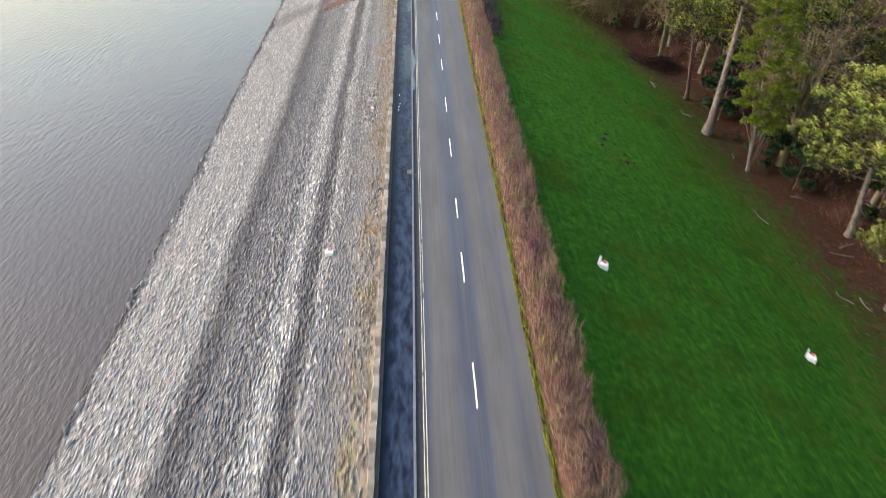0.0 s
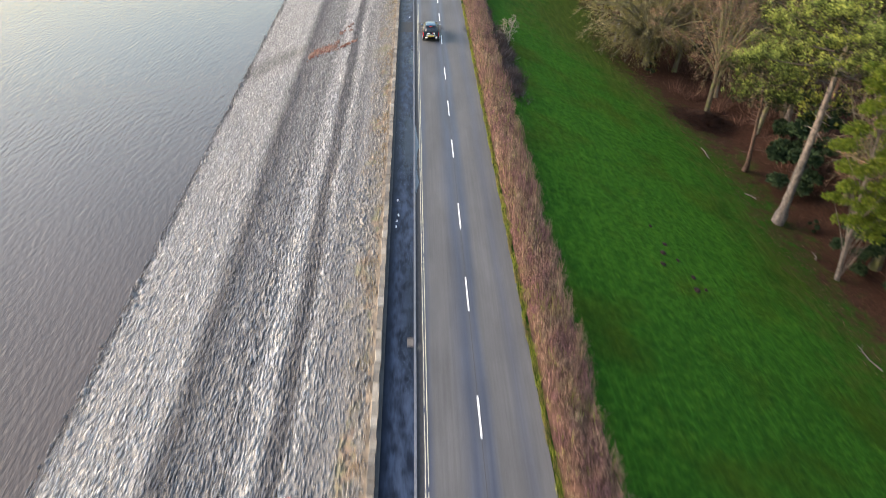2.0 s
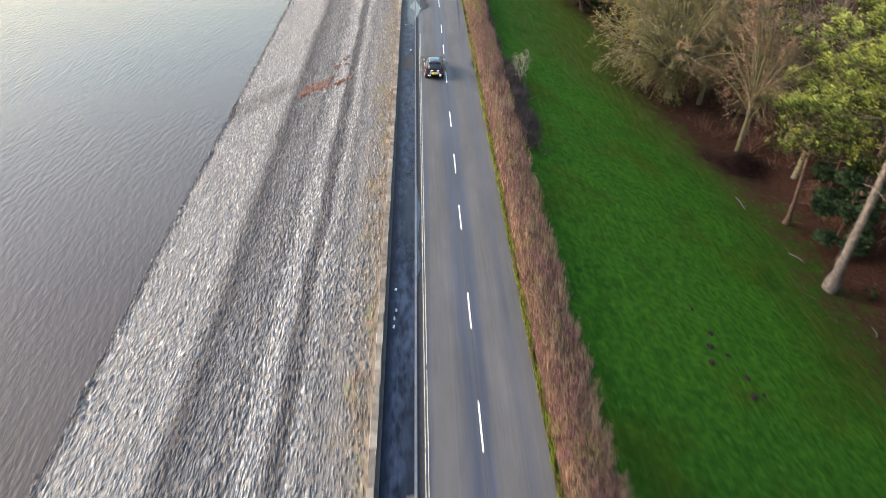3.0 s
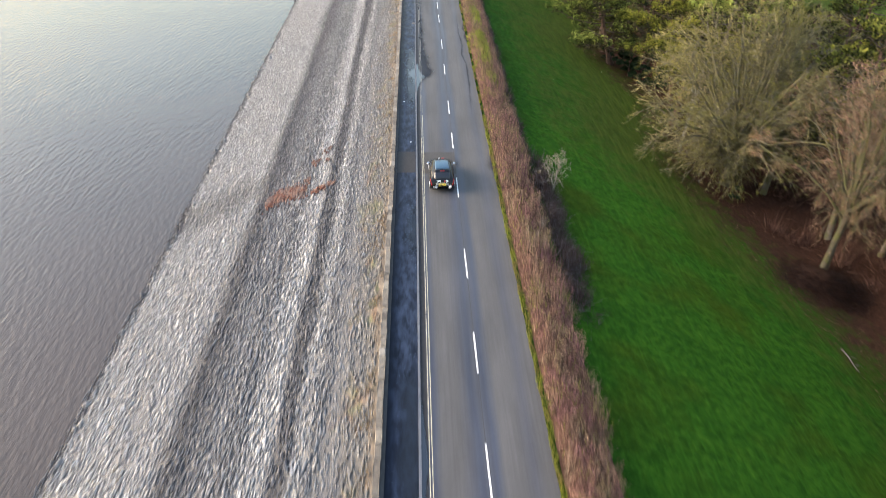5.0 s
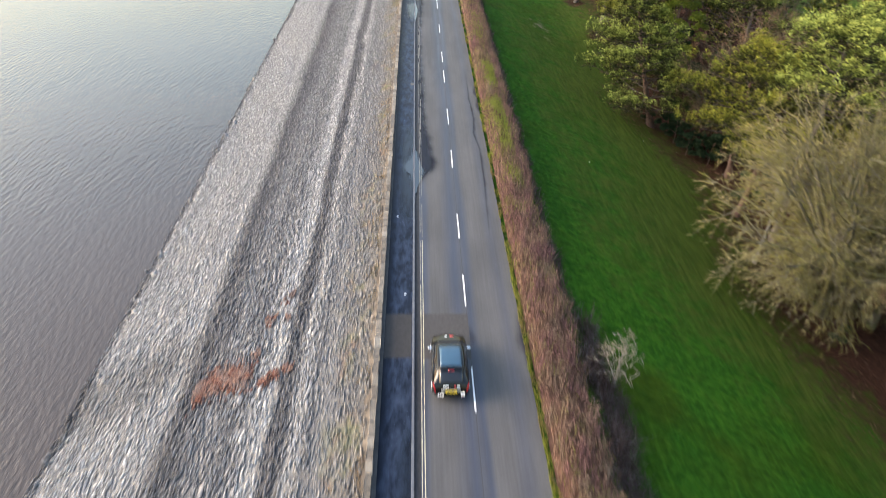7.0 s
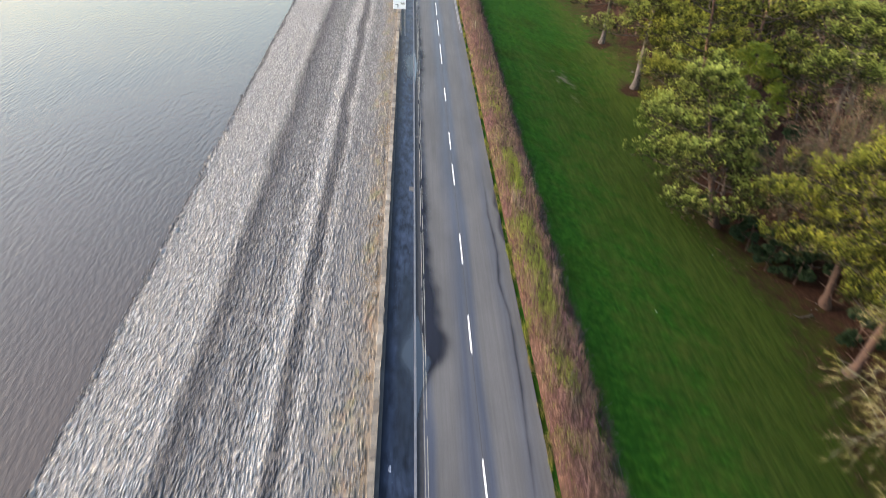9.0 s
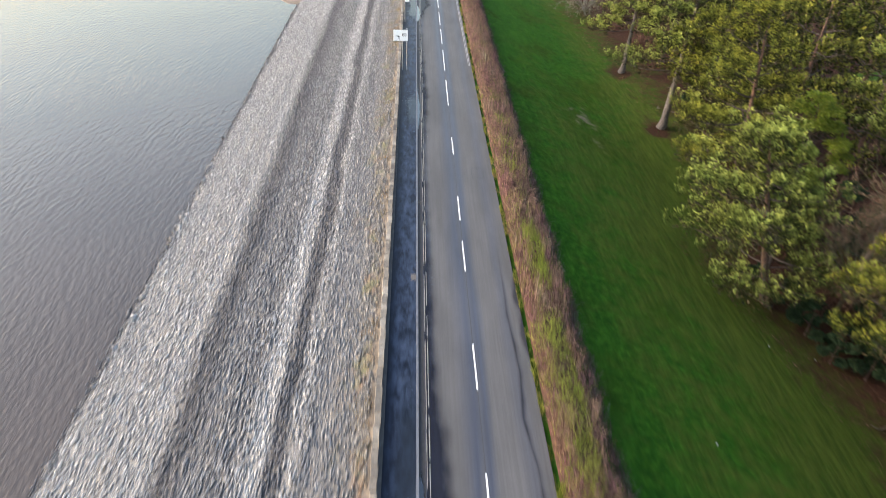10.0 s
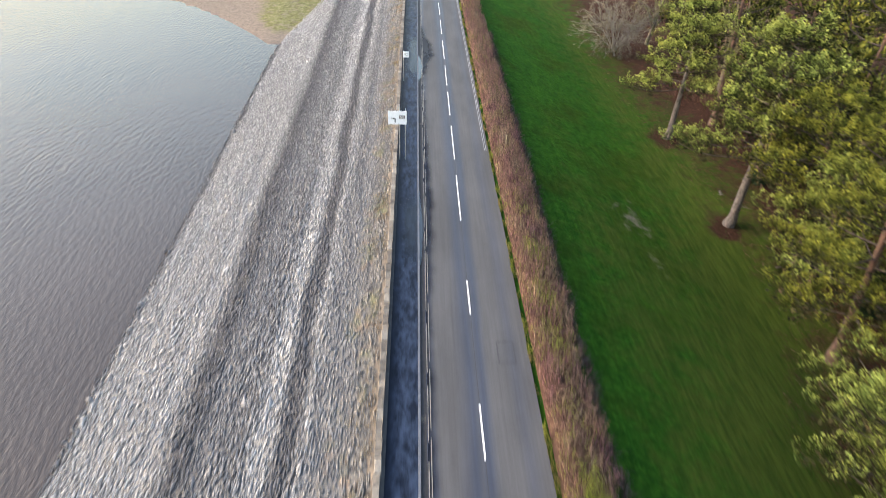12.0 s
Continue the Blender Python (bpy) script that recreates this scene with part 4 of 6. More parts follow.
def pine_parts(seed, height, crown_base, spread, radius, needle, bark, lean=(0, 0), side=(0, 0), limbs=30, density=1.0, coarse=1.0, flat=1.0):
    """Meshes of a pine: bare tapered trunk, boughs, and needle-clad shoots in uneven pads. side shifts the crown; coarse: needle size."""
    rng = np.random.default_rng(seed)
    wood, boughs = Tubes(), Tubes()
    n = 26
    s = np.linspace(0, 1, n)
    trunk = np.stack([lean[0] * s + 0.18 * np.sin(3 * s + seed), lean[1] * s + 0.18 * np.cos(2.3 * s + seed), s * height * 0.97], -1)
    trunk[0, :2] = 0
    rad = radius * (1 - 0.8 * s) * np.where(s < 0.05, 1.35, 1)
    wood.add(trunk, rad * rng.uniform(0.9, 1.1, n), 10)
    for _ in range(14):
        k = int(rng.uniform(0.25, 1.1) * crown_base / height * (n - 1))
        az = rng.uniform(0, 2 * np.pi)
        stub = np.array([math.cos(az), math.sin(az), rng.uniform(-0.3, 0.4)]) * rng.uniform(0.35, 1.5)
        wood.add(np.array([trunk[k], trunk[k] + stub * 0.6 + (0, 0, 0.05), trunk[k] + stub]), np.array([0.05, 0.035, 0.012]), 4)
    parts, inner = [], []
    for k in range(limbs):
        u = (k + rng.uniform(0, 1)) / limbs
        z = crown_base + (height - crown_base) * u
        i = min(n - 2, z / (height * 0.97) * (n - 1))
        a = trunk[int(i)] + (trunk[int(i) + 1] - trunk[int(i)]) * (i - int(i))
        az = 2 * np.pi * (k * 0.382 + rng.uniform(-0.1, 0.1))
        reach = spread * (0.55 + 0.45 * math.sin(math.pi * min(1, u * 0.9 + 0.25))) * (1 - 0.6 * max(0, u - 0.6) / 0.4) * rng.uniform(0.58, 1.12)
        rise = rng.uniform(-0.16, 0.36) + 0.48 * u
        end = a + np.array([math.cos(az) + side[0], math.sin(az) + side[1], rise]) * reach
        q = np.linspace(0, 1, 7)[:, None]
        bough = a + (end - a) * q + np.array([0, 0, 1]) * (q**2 - q) * reach * 0.35 + np.cumsum(rng.normal(0, 0.07, (7, 3)), 0) * q
        boughs.add(bough, np.linspace(radius * 0.26, 0.025, 7), 4)
        out = (end - a) / np.linalg.norm(end - a)
        cross = np.array([-out[1], out[0], 0])
        # pads of shoots: at the tip and along the outer half, swinging to either side
        for p in range(2 + int(reach > 2.5) + int(reach > 4.0)):
            t = 1.0 if p == 0 else rng.uniform(0.5, 0.92)
            node = bough[min(6, int(t * 6))]
            swing = 0.0 if p == 0 else (-1) ** p * rng.uniform(0.12, 0.3) * reach
            pad = node + cross * swing + (0, 0, rng.uniform(0.0, 0.25))
            boughs.add(np.array([bough[max(0, int(t * 6) - 1)], (node + pad) / 2 - (0, 0, 0.06), pad]), np.array([0.03, 0.022, 0.012]), 3)
            R = rng.uniform(0.6, 1.05) * (0.85 + 0.07 * reach)
            m = max(4, int(rng.uniform(7.5, 10.5) * density * R**1.3))
            d = unit(rng, m)
            d[:, 2] = np.abs(d[:, 2])
            roots = pad + d * (1, 1, 0.35 * flat) * R * rng.uniform(0.35, 1.0, (m, 1))
            axes = d * (0.75, 0.75, 0.4) + out * 0.35 + np.array([0, 0, 0.8])
            parts.append(plumes(roots, axes, rng.uniform(0.8, 1.45, m), int(44 / coarse**1.7), 0.19 * coarse, rng))
            # dark tufts added inside each pad to block light and deepen its shade
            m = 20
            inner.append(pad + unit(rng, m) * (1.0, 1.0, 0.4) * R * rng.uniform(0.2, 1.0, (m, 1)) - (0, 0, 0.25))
    base, way, size, face, tipward = (np.concatenate(c) for c in zip(*parts))
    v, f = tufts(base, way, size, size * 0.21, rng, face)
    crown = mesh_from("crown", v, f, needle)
    crown.attributes.new("tipward", "FLOAT", "POINT").data.foreach_set("value", np.repeat(tipward, 4).astype(np.float32))
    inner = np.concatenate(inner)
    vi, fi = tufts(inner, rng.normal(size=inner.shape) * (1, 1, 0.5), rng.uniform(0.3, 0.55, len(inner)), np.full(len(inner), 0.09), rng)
    return [("trunk", wood.mesh("trunk", bark)), ("boughwork", boughs.mesh("boughwork", BARK_BOUGH)), ("crown", crown), ("inner_needles", mesh_from("inner_needles", vi, fi, NEEDLE_INNER_SHADE))]


def leafy_parts(seed, height, base, spread, mat, bark, count=260, leaf=0.2, radius=0.14, lean=(0, 0)):
    """Meshes of an evergreen: stem, and sprays gathered in uneven overhanging lobes."""
    rng = np.random.default_rng(seed)
    wood, twigs = Tubes(), Tubes()
    s = np.linspace(0, 1, 8)
    stem = np.stack([lean[0] * s, lean[1] * s, s * height * 0.92], -1) + np.cumsum(rng.normal(0, 0.04, (8, 3)) * (1, 1, 0), 0)
    wood.add(stem, radius * (1 - 0.85 * s), 7)
    pos, ways, faces = [], [], []
    for k in range(count // 7):
        u = (k + rng.uniform(0, 1)) / (count // 7)
        prof = math.sin(math.pi * min(1, 0.14 + 0.86 * u)) ** 0.7
        az = k * 2.4 + rng.uniform(-0.4, 0.4)
        r = spread * prof * rng.uniform(0.5, 1.05)
        i = min(7, int(u * 7))
        c = np.array([math.cos(az) * r, math.sin(az) * r, base + (height - base) * u]) + stem[i] * (1, 1, 0)
        twigs.add(np.array([stem[i], (stem[i] + c) / 2 + (0, 0, 0.15), c]), np.array([0.05, 0.03, 0.012]), 4)
        out = np.array([math.cos(az), math.sin(az), 0.0])
        for _ in range(7):
            d = unit(rng, 1)[0]
            d[2] = abs(d[2]) * 0.7 - 0.1
            q = c + d * spread * 0.24 + out * 0.1
            m = 84
            e = unit(rng, m)
            e[:, 2] = np.abs(e[:, 2]) - 0.25
            pos.append(q + e * spread * 0.15 * rng.uniform(0.5, 1.0, (m, 1)))
            ways.append(e * 0.8 + out * 0.5 + np.array([0, 0, -0.15]) + rng.normal(0, 0.35, (m, 3)))
            faces.append(e + np.array([0, 0, 0.5]) + rng.normal(0, 0.3, (m, 3)))
    pos, ways = np.concatenate(pos), np.concatenate(ways)
    v, f = tufts(pos, ways, leaf * rng.uniform(0.7, 1.3, len(pos)), leaf * 0.24 * np.ones(len(pos)), rng, np.concatenate(faces))
    return [("stem", wood.mesh("stem", bark)), ("branchwork", twigs.mesh("branchwork", bark)), ("foliage", mesh_from("foliage", v, f, mat))]


def plant(name, parts, place, label, category, turn=0.0, group="woodland trees"):
    x, y = place
    e = thing(name, label, category, (x, y, float(land(x, y)) - 0.05), turn, group)
    for n, me in parts:
        ob = under(n, me, e)
        if n in ("branchwork", "boughwork", "inner_needles"):
            tagged(ob, kind="stuff")
    return e


def again(e, place, turn, scale, label=""):
    x, y = place
    c = copy_thing(e, pose(x, y, float(land(x, y)) - 0.05, 0, 0, turn) @ Matrix.Diagonal((scale, scale, scale, 1)))
    return tagged(c, label)


def build_trees():
    P = plant
    # tall pines that stand out one by one
    P("pine_tree", pine_parts(1, 23, 15.0, 5.4, 0.46, NEEDLE_BLUE, BARK_PINE, (0.6, 0.6), (-0.2, 0.2), 30), (31.8, 64.6), "tall pine with pale pink-grey bare trunk", "tree")
    P("pine_tree", pine_parts(2, 13.6, 9.0, 3.9, 0.26, NEEDLE_BLUE, BARK_RED, (-2.6, -3.6), (-0.1, -0.1), 20), (32.7, 74.8), "slender pine with reddish trunk and blue-green needles", "tree")
    pf = P("pine_tree", pine_parts(3, 17, 5.4, 5.2, 0.34, NEEDLE, BARK_PINE, (-0.5, 1.0), (-0.2, 0.1), 28), (39.1, 45.1), "pine with leaning grey trunk and yellow-green needles", "tree")
    again(pf, (36.5, 34.0), 140, 0.95, "pine at the wood's edge with grey broken lower branches")
    again(pf, (42.0, 85.5), 80, 1.08, "yellow-green pine behind a slender pine")
    P("pine_tree", pine_parts(4, 15.0, 2.2, 5.4, 0.36, NEEDLE, BARK_RED, (-4.6, -0.6), (-0.12, 0.02), 44), (25.1, 135.6), "broad spreading pine with low boughs over grass", "tree")
    pi = P("pine_tree", pine_parts(5, 15, 5.0, 5.4, 0.34, NEEDLE_OLIVE, BARK_RED, (-1.6, -1.0), (-0.25, -0.2), 30), (31.0, 125.5), "olive-green pine with dense drooping boughs", "tree")
    pj = P("pine_tree", pine_parts(6, 20, 12.5, 4.8, 0.33, NEEDLE, BARK_PINE, (0.3, 0.4), (0, 0), 24), (30.5, 113.5), "tall pine with pale trunk behind a bare oak", "tree")
    again(pi, (28.3, 117.4), 150, 1.0, "olive-green pine with dark shaded trunk")
    again(pj, (35.5, 118.5), 70, 1.0, "tall pine with green crown behind a bare oak")
    again(pj, (36.5, 141.5), 200, 1.0, "tall pine with bare orange-grey upper trunk")
    P("pine_tree", pine_parts(7, 20, 4.0, 5.0, 0.36, NEEDLE_OLIVE, BARK_RED, (-1.8, -0.6), (-0.15, 0), 34), (27.2, 149.8), "tall full-crowned pine at the grass edge", "tree")
    P("pine_tree", pine_parts(8, 11.5, 2.0, 4.4, 0.26, NEEDLE, BARK_RED, (-1.0, -1.2), (-0.05, -0.1), 28), (28.4, 157.0), "lower pine with bright rounded needle clumps", "tree")
    again(pi, (29.5, 160.5), 300, 1.0, "olive-green pine between taller pines")
    p3 = P("pine_tree", pine_parts(9, 18, 6.6, 5.2, 0.4, NEEDLE, BARK_PINE, (1.2, -0.2), (-0.25, -0.05), 32), (25.4, 166.0), "pine with thick pale bare trunk on the grass", "tree")
    again(p3, (25.4, 184.4), 20, 0.86, "smaller pine with pale trunk on the grass")
    # leafless trees
    P("oak_tree", bare_tree_parts(21, 18.8, 11.9, 3.6, 40, 0.5, TWIG_OAK, BARK_LICHEN, 0.7, (0, 0), (11, 9, 16), -14), (29.6, 103.0), "broad leafless oak with yellow lichened twigs", "tree")
    red = P("bare_tree", bare_tree_parts(22, 18.5, 9.0, 6.4, 20, 0.3, TWIG_RED, BARK_MOSS, 0.95, (-0.2, -0.6), (9, 6, 9), -4), (33.7, 89.3), "leafless tree with mossy trunk and reddish-brown twigs", "tree")
    lean = P("bare_tree", bare_tree_parts(24, 15.0, 6.0, 5.0, 12, 0.3, TWIG_RED, BARK_BROWN, 1.1, (0.5, 0.6), (5, 4, 6)), (33.5, 102.0), "leafless brown tree beside the oak", "tree")
    pale = P("bare_tree", bare_tree_parts(25, 13.0, 6.0, 4.0, 12, 0.3, TWIG_OAK, BARK_BROWN, 1.1, (0.3, -0.6), (5, 4, 6)), (33.0, 219.0), "pale leafless tree at the wood's edge", "tree")
    P("bare_tree", bare_tree_parts(26, 17.0, 7.0, 7.2, 16, 0.42, TWIG_RED, BARK_MOSS, 0.9, (0.3, 0.6), (8, 5, 8), -8), (38.4, 58.6), "leafless tree with green mossy trunk", "tree")
    again(red, (36.5, 137.0), 200, 0.8, "leafless reddish-brown tree between pines")
    again(red, (30.2, 134.6), 90, 0.6, "low leafless reddish-brown tree between pines")
    again(red, (32.0, 131.5), 10, 0.45, "low leafless reddish-brown tree under pines")
    again(pale, (33.5, 110.5), 120, 1.0, "leafless tree with pale twigs")
    P("bare_thicket", bare_tree_parts(27, 8.0, 7.6, 0.8, 22, 0.12, TWIG_PALE, BARK_GREY, 0.7, (0, 0), (7, 6, 8), 4), (26.4, 213.0), "pale leafless thicket at the grass edge", "thicket")
    P("birch_tree", bare_tree_parts(23, 11.5, 2.6, 6.0, 7, 0.17, TWIG_PALE, BARK_GREY, 0.7, (0.6, 0.3), (6, 5, 5)), (26.3, 108.6), "slender birch with pale grey trunk", "tree")
    # evergreens and low bushes
    P("conifer", leafy_parts(31, 20.5, 5.0, 2.7, SCALE_LEAF, BARK_PINE, 460, 0.22, 0.22, (-1.9, 0.6)), (33.6, 56.4), "bright green conifer with dense sprays and thin trunk", "tree")
    P("conifer", leafy_parts(33, 15.5, 5.0, 2.9, SCALE_LEAF, BARK_BOUGH, 240, 0.2, 0.2, (-0.8, 0.3)), (28.8, 142.8), "yellow-green conifer between pines", "tree")
    hb = P("holly_bush", leafy_parts(32, 5.5, 0.2, 2.6, HOLLY, BARK_RED, 35, 0.5, 0.1), (35.2, 69.5), "dark green holly bush deepening the shade under pines", "bush", 0, "woodland bushes")
    # besides the real bushes, copies are added to darken the shaded floor
    for x, y, s in ((37, 73, 1.15), (39, 76, 1.2), (41, 82, 1.1), (42, 63.5, 1.2), (45, 67, 1.35), (41, 55.5, 1.0), (36.0, 58.6, 0.7), (38.5, 60.5, 1.1), (37.5, 53.5, 0.8), (43.5, 48, 1.1), (41.5, 39, 1.0), (30.2, 103.6, 0.34), (29.2, 99.5, 0.3), (35, 128, 1.0), (34, 121, 0.9),
                    (36, 145, 1.1), (33.5, 154, 1.0), (34, 165, 1.1), (31.5, 173, 0.7), (43, 79, 1.1), (35.3, 64.1, 0.22), (33, 147, 0.8), (38, 114, 1.1), (40, 106, 1.1), (48, 74, 1.4), (47, 58, 1.3), (36, 177, 1.0), (35, 188, 1.0), (31, 129, 0.6), (28.6, 131.0, 0.45), (26.4, 134.2, 0.5), (24.9, 137.6, 0.42), (28.0, 136.5, 0.7), (27.3, 129.5, 0.45), (29.5, 128.2, 0.6), (31.5, 131.0, 0.8), (26.8, 132.4, 0.6), (30.5, 120.5, 0.6), (34, 134, 0.8)):
        again(hb, (x, y), x * 37 % 360, s)
    # trees deeper in the wood; the wood's shade is put into the pines' needle colour
    fp = P("pine_tree", pine_parts(51, 18, 5.0, 5.2, 0.34, NEEDLE_WOOD_SHADE, BARK_RED, (0.4, 0.3), (0, 0), 20, 0.8, 2.8), (44.0, 66.0), "pine deeper in the wood", "tree")
    fq = P("pine_tree", pine_parts(52, 19, 5.5, 5.6, 0.36, NEEDLE_WOOD_SHADE, BARK_RED, (-0.4, 0.5), (0, 0), 20, 0.8, 2.8), (42.0, 122.0), "full green pine deeper in the wood", "tree")
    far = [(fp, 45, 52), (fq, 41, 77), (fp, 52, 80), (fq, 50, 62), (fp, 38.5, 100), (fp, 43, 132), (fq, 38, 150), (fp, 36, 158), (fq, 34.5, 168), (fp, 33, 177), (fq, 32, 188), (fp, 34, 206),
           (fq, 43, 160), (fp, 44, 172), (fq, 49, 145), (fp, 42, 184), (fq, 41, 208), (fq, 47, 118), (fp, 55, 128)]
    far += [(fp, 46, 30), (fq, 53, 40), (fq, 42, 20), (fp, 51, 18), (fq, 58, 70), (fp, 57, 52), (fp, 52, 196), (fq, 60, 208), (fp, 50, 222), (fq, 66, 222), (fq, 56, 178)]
    bare = [(lean, 45, 12), (pale, 40, 27), (lean, 56, 28), (pale, 49, 45), (lean, 43, 88), (lean, 42, 99), (pale, 46, 110), (lean, 41, 142), (lean, 36.5, 110), (pale, 50, 95), (lean, 37, 199), (pale, 40, 196), (lean, 38, 84), (pale, 46, 72), (lean, 41, 69),
            (lean, 50, 104), (pale, 40, 91), (lean, 56, 90), (lean, 55, 112), (pale, 48, 130), (lean, 44, 50), (lean, 42.5, 38), (lean, 36.5, 94), (lean, 51, 160), (pale, 38, 121), (lean, 58, 100), (lean, 38, 132)]
    for k, (src, x, y) in enumerate(far + bare):
        again(src, (x, y), k * 77 % 360, 0.85 + 0.3 * (k * 0.37 % 1), "leafless tree deeper in the wood" if src in (lean, pale) else "")


build_trees()


# ---- hedge, verge and low growth ----
def shoots(rng, x, y, height, spread):
    base = np.stack([x, y, land(x, y) + 0.02], -1)
    tip = base + np.stack([rng.normal(0, spread, len(x)), rng.normal(0, spread, len(x)), height], -1)
    return base, tip


def build_hedge():
    rng = np.random.default_rng(8)
    hedge = thing("hedge", "leafless red-brown roadside hedge with dense upright stems", "hedge", (0, 0, 0), kind="stuff")
    n = 52000
    y = rng.uniform(0, 232, n)
    x = rng.uniform(3.38, 6.05, n)
    lumps = np.sin(y * 1.9 + 1.3 * np.sin(x * 2.1)) * np.sin(x * 3.3 + 0.7 * y) + 0.6 * np.sin(y * 4.7 + x * 5.0)
    x = x + np.clip((x - 3.4) / 2.6, 0, 1) * (0.16 * np.sin(y * 0.7) + 0.16 * np.sin(y * 2.3) + 0.12 * np.sin(y * 5.9)) + 0.05 * np.sin(y * 3.1)
    prof = np.clip(np.minimum((x - 3.05) / 0.7, (6.8 - x) / 0.7), 0.35, 1)
    h = prof * rng.uniform(0.55, 1.4, n) * (1.0 + 0.15 * np.sin(y * 0.35) + 0.1 * np.sin(y * 1.3) + 0.22 * lumps)
    grassy = np.clip((y - 106) / 8, 0, 1) * np.clip((166 - y) / 14, 0.12, 1) * (0.85 + 0.3 * np.sin(y * 0.55 + x)) * np.clip((5.5 - x) / 0.3, 0, 1) * np.clip((x - 3.9) / 0.4, 0.3, 1)
    h *= 1 + 0.05 * grassy
    clumps = np.clip(0.75 + 0.4 * np.sin(y * 1.3 + 2 * np.sin(x)) + 0.35 * np.sin(y * 0.43 + 1), 0.12, 1)
    is_green = rng.uniform(0, 1, n) < np.maximum(grassy * clumps * np.interp(y, [122, 136], [2.0, 0.75]), 0.04 + 0.1 * (np.sin(y * 0.8) > 0.7))
    for name, sel, mat, tall, label in (("hedge_stems", ~is_green, HEDGE_STEM, 1.0, ""), ("rank_grass", is_green, HEDGE_GREEN, 0.84, "yellow-green rank grass growing through")):
        b, t = shoots(rng, x[sel], y[sel], h[sel] * tall, 0.16)
        k = len(b)
        vs, fs = [], []
        v, f = spikes(b, t, rng.uniform(0.009, 0.022, k), rng)
        vs.append(v), fs.append(f)
        for _ in range(1):
            s = rng.uniform(0.35, 0.85, (k, 1))
            p = b + (t - b) * s
            q = p + np.stack([rng.normal(0, 0.18, k), rng.normal(0, 0.18, k), rng.uniform(0.12, 0.4, k)], -1)
            v, f = spikes(p, q, rng.uniform(0.008, 0.016, k), rng)
            fs.append(f + sum(len(a) for a in vs)), vs.append(v)
        tagged(under(name, mesh_from(name, np.concatenate(vs), np.concatenate(fs), mat), hedge, label), kind="stuff")
    # matted litter at the foot
    xs, ys = np.linspace(3.3, 6.0, 12), np.arange(-60, 300, 0.5)
    X, Y = np.meshgrid(xs, ys, indexing="ij")
    m = len(ys)
    Z = land(X, Y) + 0.03 + np.clip(np.sin(np.pi * (X - 3.3) / 2.7), 0, 1) ** 0.6 * (0.3 + 0.12 * np.sin(Y * 1.7 + X * 2) + 0.1 * np.sin(Y * 4.3 - X * 3))
    i, j = np.meshgrid(np.arange(11), np.arange(m - 1), indexing="ij")
    f = np.stack([i * m + j, (i + 1) * m + j, (i + 1) * m + j + 1, i * m + j + 1], -1).reshape(-1, 4)
    under("matted_litter", mesh_from("matted_litter", np.stack([X, Y, Z], -1).reshape(-1, 3), f, HEDGE_CORE, True), hedge)
    # verge of grass at the road's edge
    n = 22000
    y = rng.uniform(0, 232, n)
    x = ROAD_R - 0.04 + rng.uniform(0, 1, n) * (0.34 + 0.1 * np.sin(y * 0.9) + 0.1 * np.sin(y * 3.7)) + 0.04 * np.sin(y * 1.7)
    thin = (y < 100) | (np.sin(y * 0.8) + np.sin(y * 2.3 + 1) + rng.normal(0, 0.6, n) > 0.4)
    x, y = x[thin], y[thin]
    n = len(x)
    b, t = shoots(rng, x, y, rng.uniform(0.08, 0.26, n), 0.06)
    v, f = spikes(b, t, rng.uniform(0.015, 0.03, n), rng)
    tagged(new("verge_grass", mesh_from("verge_grass", v, f, VERGE)), "olive green and yellow grass verge at the road edge", "grass", kind="stuff")
    # dry grass and weeds behind the wall
    n = 15000
    y = rng.uniform(0, 232, n)
    keep = (np.sin(y * 0.33) + np.sin(y * 0.87 + 1) + np.sin(y * 2.1)) > 0.7
    y = y[keep]
    x = WALL_OUT + 0.15 - rng.gamma(1.25, 0.42, len(y))
    b, t = shoots(rng, x, y, rng.uniform(0.15, 0.36, len(y)), 0.1)
    v, f = spikes(b, t, rng.uniform(0.015, 0.03, len(y)), rng)
    tagged(new("dry_grass", mesh_from("dry_grass", v, f, DRY_GRASS)), "tan dry grass tufts among stones behind the wall", "grass", kind="stuff")


build_hedge()
build_rock_slope()


# ---- things on and beside the road ----
def finish(name, bm, mat, label, category, group="", kind="", smooth=False):
    me = bpy.data.meshes.new(name)
    bm.to_mesh(me)
    bm.free()
    me.materials.append(mat)
    if smooth:
        me.polygons.foreach_set("use_smooth", np.ones(len(me.polygons), bool))
    return tagged(new(name, me), label, category, group, kind)


CAR_BLACK = simple("glossy_black_car_paint", (0.003, 0.0034, 0.0046), 0.1, 0.0, 0.1, 3, 0.0, 0.32)
CAR_GLASS = simple("dark_tinted_glass", (0.012, 0.014, 0.018), 0.04, 0.0, 0.05, 3)
# the sky's reflection on the roof is put into this blue base colour
ROOF_GLASS = simple("roof_glass_with_sky_blue", (0.03, 0.07, 0.11), 0.05, 0.0, 0.05, 3)
CAR_TRIM = simple("dark_plastic_trim", (0.02, 0.02, 0.021), 0.6, 0, 0.1, 8)
RUBBER = simple("black_rubber", (0.018, 0.018, 0.018), 0.85, 0, 0.15, 9)
ALLOY = simple("silver_alloy", (0.5, 0.5, 0.52), 0.3, 0.9, 0.05, 9)
CHROME = simple("bright_mirror_cap", (0.62, 0.64, 0.67), 0.15, 0.9, 0.05, 9)
LAMP_RED = simple("red_lamp_lens", (0.26, 0.01, 0.014), 0.15, 0, 0.1, 9)
PLATE = simple("yellow_number_plate", (0.72, 0.5, 0.03), 0.45, 0, 0.05, 9)
